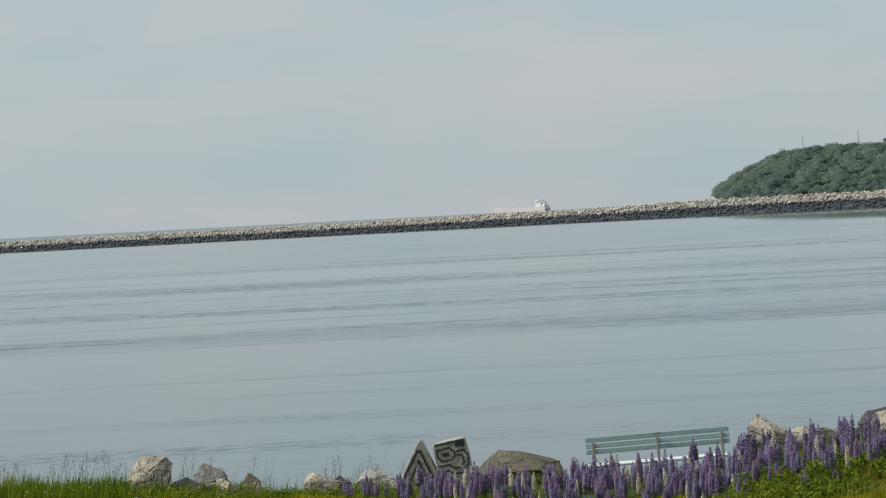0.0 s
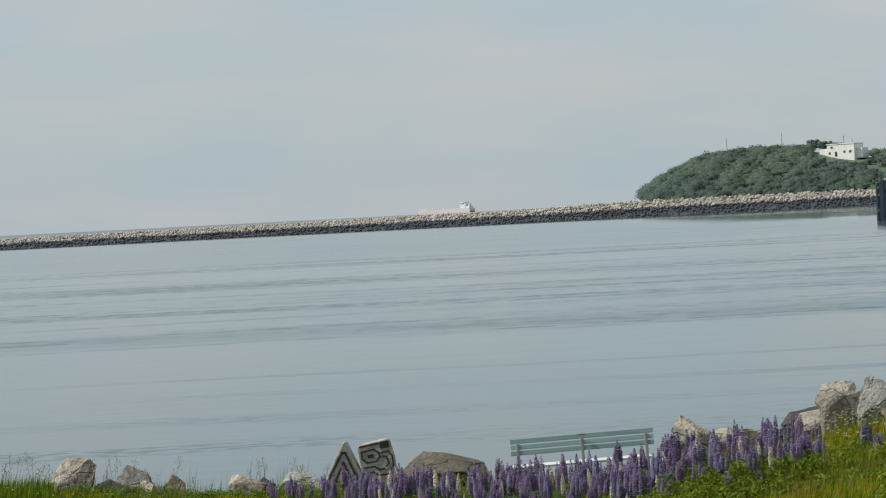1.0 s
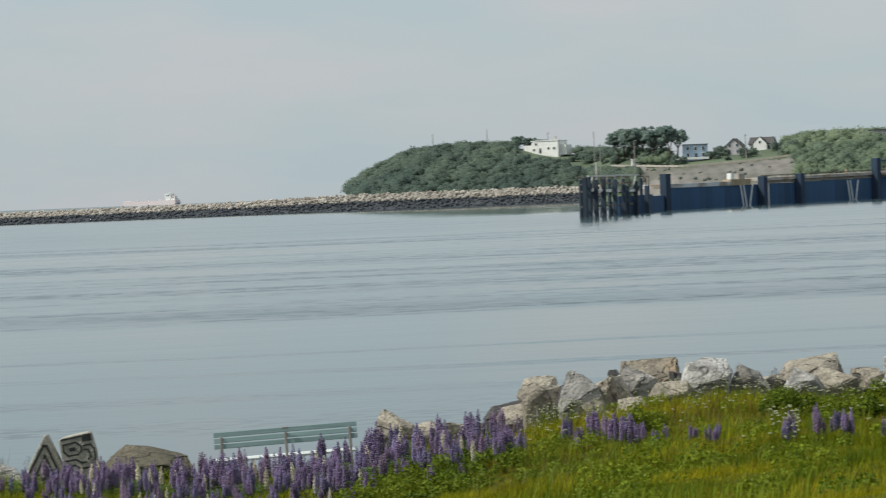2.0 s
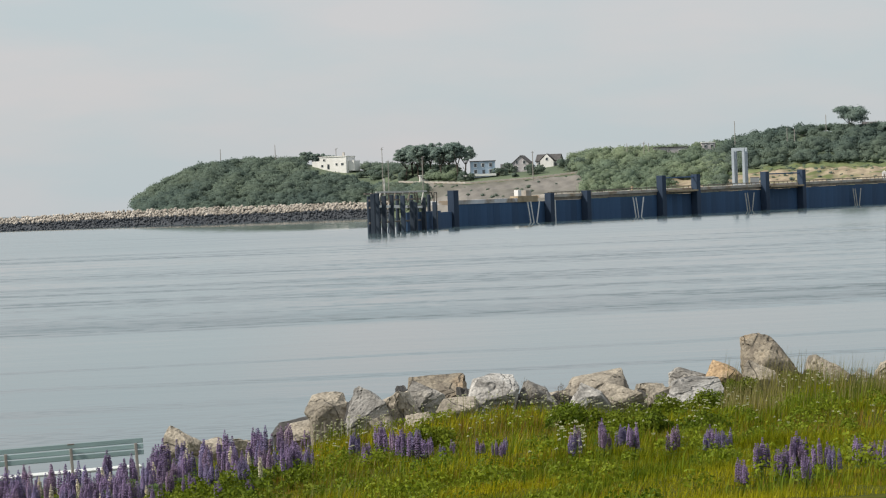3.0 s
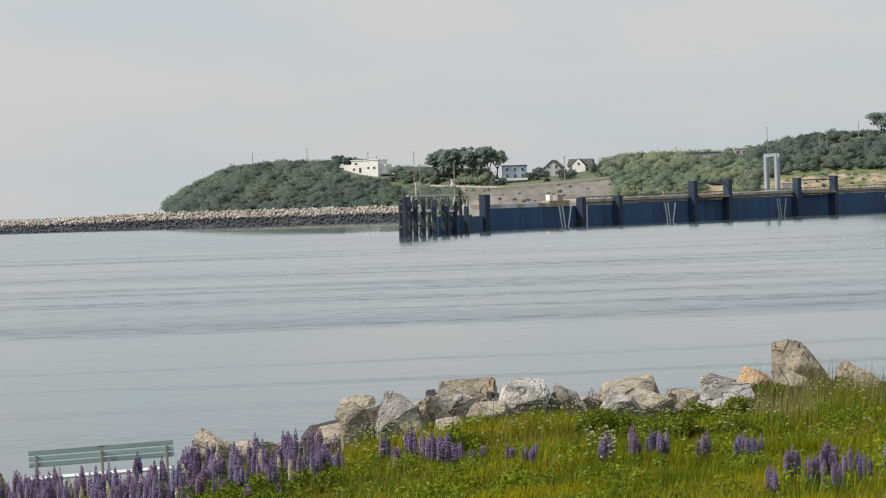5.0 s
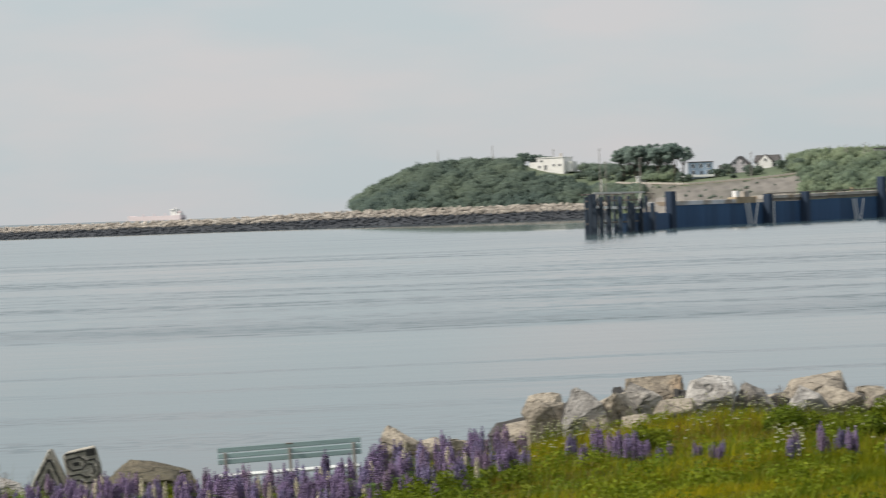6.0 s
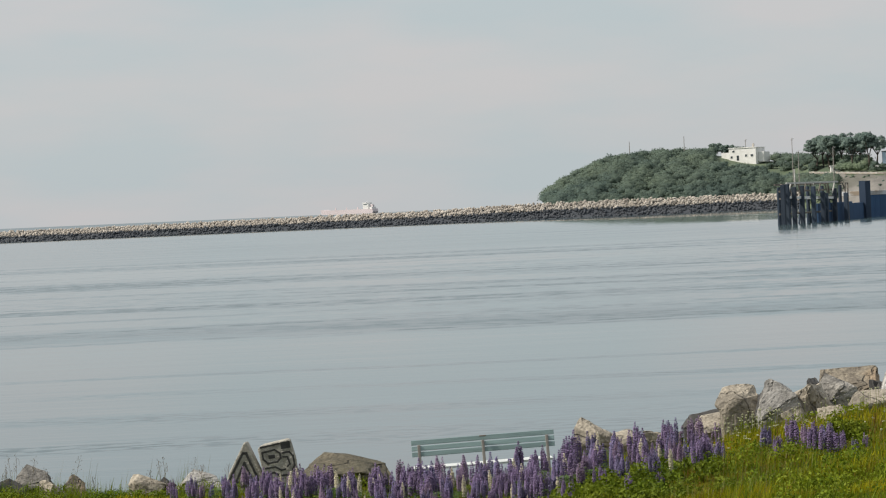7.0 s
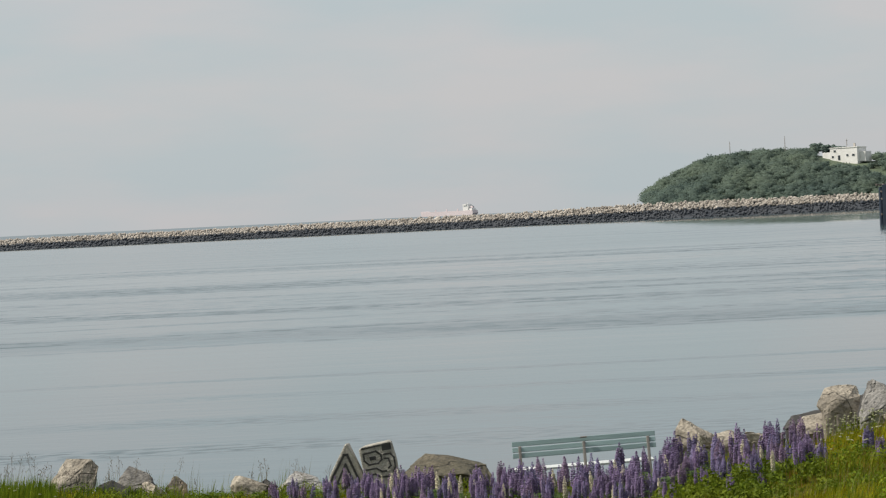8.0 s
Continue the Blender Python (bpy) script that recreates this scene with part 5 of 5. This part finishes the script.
blades("dry_grass", x, y, g.uniform(0.2, 0.5, len(x)) * np.clip(y / 30 - 0.36, 0.36, 1), g.uniform(0.004, 0.008, len(x)), M_DRY, "dry straw-coloured grass stalks", g, 0.4)
x, y = sow(46000, 8, 25, 20, 40.0, g)
ok = patchy(x, y, g, 0.7, -0.3)
x, y = x[ok], y[ok]
blades("rusty_stalks", x, y, g.uniform(0.15, 0.38, len(x)) * np.clip(y / 30 - 0.36, 0.36, 1), g.uniform(0.005, 0.010, len(x)), M_RUST, "rusty sorrel stalks in the meadow", g, 0.4)

# leafy herbs in clumps
cx, cy = sow(230, 9.3, 24.5, 21, 42.3, g)
cz = ground_z(cx, cy)
rad = g.uniform(0.10, 0.26, len(cx))
v, f = foliage(np.stack([cx, cy, cz + 0.12], 1), rad, 120, 0.019, g, 0.9)
tagged(shape("meadow_herbs", v, f, M_HERB), "low leafy green herbs in the meadow", "herbs", kind="stuff")
cx, cy = sow(90, -6.5, 3.0, 39, 42.3, g)
v, f = foliage(np.stack([cx, cy, ground_z(cx, cy) + 0.08], 1), g.uniform(0.08, 0.2, 90), 150, 0.015, g, 0.9)
tagged(shape("shore_herbs", v, f, M_HERB), "leafy herbs between the shore stones", "herbs", kind="stuff")
for b, e, w in ((14.9, -5.05, 0.5), (15.6, -5.15, 0.6), (17.0, -5.2, 0.5), (16.3, -4.85, 0.4), (19.3, -4.35, 0.35), (18.0, -4.5, 0.35), (11.6, -5.35, 0.35), (17.4, -4.75, 0.35)):
    y = 42.0
    for _ in range(40):
        x = at_yaw(b, y)
        y += 0.5 * (math.degrees(math.atan2(float(ground_z(x, y)) - 7, math.hypot(x, y))) - e) * -2.5
        y = min(max(y, 26), 43)
    q = np.random.default_rng(int(b * 100))
    cc = np.stack([x + q.uniform(-w, w, 9), y + q.uniform(-w, w, 9) * 0.6, np.zeros(9)], 1)
    cc[:, 2] = ground_z(cc[:, 0], cc[:, 1]) + q.uniform(0.1, 0.28, 9)
    t = thing("herb_clump", (0, 0, 0), 0, "bushy dark green herb clump in the meadow", "herbs", "herb clumps")
    v, f = foliage(cc, q.uniform(0.13, 0.24, 9), 380, 0.020, q, 0.9)
    shape("leaves", v, f, M_BED, t)


# flat white flower heads on thin stalks
def umbels(name, x, y, height, g, label):
    n = len(x)
    z = ground_z(x, y)
    stalk_v, stalk_f, head_v, head_f = [], [], [], []
    for k in range(n):
        r = g.uniform(0.010, 0.026)
        h = height * g.uniform(0.7, 1.15)
        cxk, cyk, czk = x[k], y[k], z[k] + h
        i = len(stalk_v)
        stalk_v += [(cxk - 0.002, cyk, z[k]), (cxk + 0.002, cyk, z[k]), (cxk + 0.002, cyk, czk), (cxk - 0.002, cyk, czk)]
        stalk_f.append((i, i + 1, i + 2, i + 3))
        for j in range(9):
            a, d = g.uniform(0, 6.28), r * math.sqrt(g.uniform(0, 1))
            s = 0.008
            px, py, pz = cxk + d * math.cos(a), cyk + d * math.sin(a), czk + g.uniform(0, 0.015) - 4 * d * d
            i = len(head_v)
            head_v += [(px - s, py, pz), (px, py - s, pz + 0.003), (px + s, py, pz), (px, py + s, pz - 0.003), (px, py, pz + s)]
            head_f += [(i, i + 1, i + 4), (i + 1, i + 2, i + 4), (i + 2, i + 3, i + 4), (i + 3, i, i + 4)]
    ob = shape(name, head_v, head_f, M_UMBEL)
    tagged(ob, label, "flowers", kind="stuff")
    shape("stalks", stalk_v, stalk_f, M_HERB, ob)


x, y = sow(330, 9, 18.5, 35, 41.8, g)
umbels("white_umbels", x, y, 0.36, g, "scattered cream-white umbel flowers in the meadow")
x, y = sow(40, 9.3, 10.3, 37, 41.2, g)
umbels("umbel_clump", x, y, 0.38, g, "clump of cream-white umbel flowers beside the lupins")
x, y = sow(46, 14.3, 14.95, 29.5, 32, g)
umbels("meadow_umbel_clump", x, y, 0.3, g, "loose clump of cream-white umbel flowers in the meadow")
x, y = sow(40, 18.9, 20.3, 38.5, 41, g)
umbels("tall_umbels", x, y, 0.45, g, "tall white umbel flowers by the large boulder")
x, y = sow(45, -10, -6.5, 38, 41.5, g)
umbels("shore_umbels", x, y, 0.2, g, "small yellow-white flowers in the shore grass")
x, y = sow(60, 12, 24, 29, 36, g)
umbels("near_umbels", x, y, 0.3, g, "cream-white umbel flowers low in the meadow")

cx, cy = sow(130, 5.4, 9.3, 30, 36, g)
v, f = foliage(np.stack([cx, cy, ground_z(cx, cy) + g.uniform(0.02, 0.14, 130)], 1), g.uniform(0.1, 0.22, 130), 120, 0.022, g, 0.9)
tagged(shape("lupin_bed_herbs", v, f, M_BED), "green herbs in front of the lupins", "herbs", kind="stuff")

# thin seed stalks that stand over the shore edge
x, y = sow(260, -10.5, -1.5, 41, 42.8, g)
blades("seed_stalks", x, y, g.uniform(0.35, 0.7, len(x)), np.full(len(x), 0.006), M_DRY, "thin seeding grass stalks on the shore edge", g, 0.15)


def seed_heads(name, x, y, g, label):
    """Open grass panicles: a thin stalk, short side branches and small seeds at their ends."""
    v, f = [], []

    def sliver(a, b, w):
        i = len(v)
        v.extend([(a[0] - w, a[1], a[2]), (a[0] + w, a[1], a[2]), (b[0] + w, b[1], b[2]), (b[0] - w, b[1], b[2])])
        f.append((i, i + 1, i + 2, i + 3))

    for px, py, pz in zip(x, y, ground_z(x, y)):
        h, lean = g.uniform(0.34, 0.62), g.uniform(-0.08, 0.16)
        sliver((px, py, pz), (px + lean, py, pz + h), 0.0022)
        for k in range(14):
            u = 0.6 + 0.4 * k / 13
            base = (px + lean * u, py, pz + h * u)
            reach = 0.085 * (1.15 - u) / 0.47
            tip = (base[0] + g.uniform(-1, 1) * reach, py + g.uniform(-1, 1) * reach, base[2] + g.uniform(0.01, 0.06))
            sliver(base, tip, 0.0012)
            sliver((tip[0], tip[1], tip[2] - 0.008), (tip[0], tip[1], tip[2] + 0.010), 0.003)
    tagged(shape(name, v, f, M_PANICLE), label, "grass", kind="stuff")


M_PANICLE = leafy("purplish_grass_panicles", (0.16, 0.13, 0.11), (0.30, 0.25, 0.19), vary=0.2, scale=2)
x, y = sow(34, -10.4, -6.4, 40.5, 42.6, g)
seed_heads("shore_seed_heads", x, y, g, "airy purplish grass seed heads over the shore edge")
x, y = sow(22, -6.4, 0.4, 41.0, 42.6, g)
seed_heads("stone_seed_heads", x, y, g, "thin grass seed heads between the shore stones")
x, y = sow(16, 12.8, 15.0, 40.8, 42.0, g)
seed_heads("rock_seed_heads", x, y, g, "thin grass seed heads in front of the boulders")


# ---- lupins ----
M_VIOLET = mottled("violet_petals", (0.108, 0.07, 0.165), (0.24, 0.175, 0.305), scale=14, rough=0.6, bump=0, vary=0.3)
M_MAUVE = mottled("mauve_pink_petals", (0.13, 0.082, 0.155), (0.25, 0.18, 0.27), scale=14, rough=0.6, bump=0, vary=0.25)
M_BLUEP = mottled("blue_violet_petals", (0.088, 0.07, 0.165), (0.205, 0.172, 0.305), scale=14, rough=0.6, bump=0, vary=0.25)
M_CREAM = mottled("cream_petals", (0.42, 0.38, 0.27), (0.62, 0.57, 0.44), scale=14, rough=0.6, bump=0, vary=0.15)
M_STEM = leafy("lupin_green", (0.045, 0.10, 0.014), (0.12, 0.195, 0.03), vary=0.25, scale=1.5, through_light=0.3)


def spike_arrays(g, height, fat):
    """Whorls of small two-lipped florets up a stalk, dwindling to a pointed tip."""
    ov = np.array([(1, 0, 0), (0, 0.62, 0), (-0.7, 0, 0.1), (0, -0.62, 0), (0.25, 0, 0.75), (0.1, 0, -0.65)])
    of = np.array([(0, 1, 4), (1, 2, 4), (2, 3, 4), (3, 0, 4), (1, 0, 5), (2, 1, 5), (3, 2, 5), (0, 3, 5)])
    vs, fs, c = [], [], 0
    rows = int(height / 0.032)
    for k in range(rows):
        u = k / (rows - 1)
        r = fat * (0.82 + 0.25 * math.sin(min(u * 2.2, 1.57))) * (1 - u ** 2.6 * 0.86)
        m = 7 if u < 0.8 else 5
        for j in range(m):
            a = 2 * math.pi * (j + 0.5 * (k % 2)) / m + g.uniform(-0.2, 0.2)
            s = (0.028 if u < 0.75 else 0.018) * g.uniform(0.8, 1.2)
            ca, sa = math.cos(a), math.sin(a)
            p = ov * s
            q = np.stack([p[:, 0] * ca - p[:, 1] * sa + ca * r * 0.72, p[:, 0] * sa + p[:, 1] * ca + sa * r * 0.72, p[:, 2] + u * height + 0.25 * p[:, 0] + g.uniform(-0.011, 0.011)], 1)
            vs.append(q)
            fs.append(of + c)
            c += 6
    return np.concatenate(vs), np.concatenate(fs)


def palm_leaves(g, n, spread, top):
    """Palmate leaves: leaflets like narrow blades round a point, on stalks that lean outwards."""
    vs, fs = [], []
    for _ in range(n):
        a, d = g.uniform(0, 6.28), spread * math.sqrt(g.uniform(0.02, 1))
        hub = np.array([d * math.cos(a), d * math.sin(a), top * g.uniform(0.25, 1.0)])
        size = g.uniform(0.05, 0.085)
        for j in range(7):
            t = 2 * math.pi * j / 7 + a
            out = np.array([math.cos(t), math.sin(t), g.uniform(-0.1, 0.45)])
            side = np.array([-math.sin(t), math.cos(t), 0]) * 0.16
            i = len(vs)
            vs += [hub, hub + (out * 0.55 + side) * size, hub + out * size, hub + (out * 0.55 - side) * size]
            fs.append((i, i + 1, i + 2, i + 3))
    return np.array(vs), np.array(fs)


def lupin(seed, height, spikes, petals, tint, leaves=44):
    """One lupin plant: a leaf clump and upright flower spikes on stems."""
    g = np.random.default_rng(seed)
    t = thing("lupin", (0, 0, -50), 0, tint + " lupin with tall flower spikes over green leaves", "lupin", "lupins in the meadow")
    v, f = palm_leaves(g, leaves, 0.23, height * 0.52)
    shape("leaves", v, f, M_STEM, t)
    for k in range(spikes):
        a, d = g.uniform(0, 6.28), g.uniform(0.02, 0.22)
        h = height * (1.0 if k == 0 else g.uniform(0.72, 0.97))
        sl = h * g.uniform(0.48, 0.62)
        px, py = d * math.cos(a), d * math.sin(a)
        lean = (g.uniform(-4, 4), g.uniform(-4, 4))
        v, f = spike_arrays(g, sl, g.uniform(0.045, 0.056))
        sp = shape("flower_spike", v, f, petals, t)
        sp.matrix_basis = pose(px, py, h - sl, lean[0], lean[1], 0)
        part("stem", rod((px * 0.4, py * 0.4, 0), (px, py, h - sl * 0.3), 0.006, 0.004, 5), M_STEM, t)
    return t


KINDS = [lupin(100 + k, 0.88 + 0.03 * (k % 3), 6 + k % 2, M_VIOLET, "violet") for k in range(5)]
KINDS += [lupin(120 + k, 0.86, 6, M_BLUEP, "blue-violet") for k in range(3)]
KINDS += [lupin(130 + k, 0.86, 5, M_MAUVE, "mauve-pink") for k in range(2)]
WHITES = [lupin(140 + k, 0.8, 1, M_CREAM, "cream-white") for k in range(2)]


LEAFY = [lupin(150 + k, 0.8, 0, M_VIOLET, "flowerless", 90) for k in range(2)]
for src in LEAFY:
    src["label"] = "leafy green lupin plant without flowers"


def plant(x, y, size, rnd, kinds=KINDS):
    src = rnd.choice(kinds)
    m = pose(x, y, float(ground_z(x, y)) - 0.02, 0, 0, rnd.uniform(0, 360))
    ob = copy_thing(src, m)
    ob.scale = (size * 1.04, size * 1.04, size)
    return ob


rnd = random.Random(17)
TOPS = curve_of([(-4.2, -5.62), (-3.2, -5.45), (-2.6, -5.28), (-1.5, -5.26), (-0.9, -5.12), (0.1, -5.08), (1.0, -5.1), (2.2, -5.2), (3.0, -5.05), (4.4, -4.94), (5.6, -4.84), (6.3, -4.7), (7.4, -4.6), (8.4, -4.42), (9.05, -4.52), (9.3, -4.9)])
for row, (y, lower) in enumerate(((40.0, 0.0), (39.2, 0.06), (38.4, 0.14), (37.5, 0.26), (36.6, 0.38), (35.7, 0.5), (35.0, 0.62), (34.2, 0.76), (33.4, 0.9), (32.6, 1.04))):
    b = -4.0 + rnd.uniform(0, 0.3)
    while b < 9.1:
        yy = y + rnd.uniform(-0.4, 0.4)
        x = at_yaw(b, yy)
        e = float(TOPS(b)) - lower - rnd.uniform(0.0, 0.16)
        size = (elev(b, e, yy) - float(ground_z(x, yy))) / 0.9
        if b > 4.5 and row < 9:
            size = max(size, rnd.uniform(0.42, 0.56))
        if size > 0.3 and not (b > 6.2 and row > 4 and rnd.random() < 0.12 + 0.3 * (row > 7)) and not (2.7 < b < 5.9 and yy > 39.75):
            plant(x, yy, min(size, 1.25), rnd)
            if rnd.random() < 0.2:
                plant(x + rnd.uniform(-0.2, 0.2), yy - 0.25, min(size, 1.0), rnd, WHITES)
        b += rnd.uniform(0.40, 0.72) * (1.0 if b > -2.8 else 1.8)


def ground_at(b, e):
    """The point of the ground that lies on a heading and a height of view."""
    for y in np.arange(20.0, 43.0, 0.1):
        x = at_yaw(b, y)
        if math.degrees(math.atan2(float(ground_z(x, y)) - 7, math.hypot(x, y))) > e:
            return x, float(y)
    return at_yaw(b, 42.0), 42.0


for b0, b1, e0, e1, n, size in ((10.0, 10.5, -5.55, -5.3, 3, 0.45), (10.55, 11.35, -5.65, -5.45, 6, 0.58), (11.5, 12.3, -5.65, -5.45, 4, 0.36), (12.4, 13.5, -5.65, -5.3, 4, 0.3), (14.5, 14.85, -5.6, -5.45, 2, 0.42), (15.2, 16.2, -5.6, -5.4, 5, 0.44),
                               (16.3, 17.9, -5.65, -5.42, 5, 0.42), (18.1, 19.4, -6.45, -6.0, 7, 0.40), (19.3, 20.4, -6.3, -5.85, 5, 0.38), (20.3, 21.6, -6.2, -5.8, 6, 0.36), (21.4, 24, -6.1, -5.5, 8, 0.38)):
    for _ in range(n):
        x, y = ground_at(rnd.uniform(b0, b1), rnd.uniform(e0, e1))
        plant(x, y, size * rnd.uniform(0.85, 1.15), rnd)
for _ in range(6):
    b = rnd.uniform(4.6, 9.3)
    y = rnd.uniform(34.0, 37.0)
    plant(at_yaw(b, y), y, rnd.uniform(0.5, 0.75), rnd, LEAFY)
for _ in range(4):
    b = rnd.uniform(-3.0, 5.6)
    y = rnd.uniform(34.5, 38.5)
    plant(at_yaw(b, y), y, rnd.uniform(0.45, 0.7), rnd, LEAFY)
for src in KINDS + WHITES + LEAFY:
    for ob in (*src.children_recursive, src):
        bpy.data.objects.remove(ob)
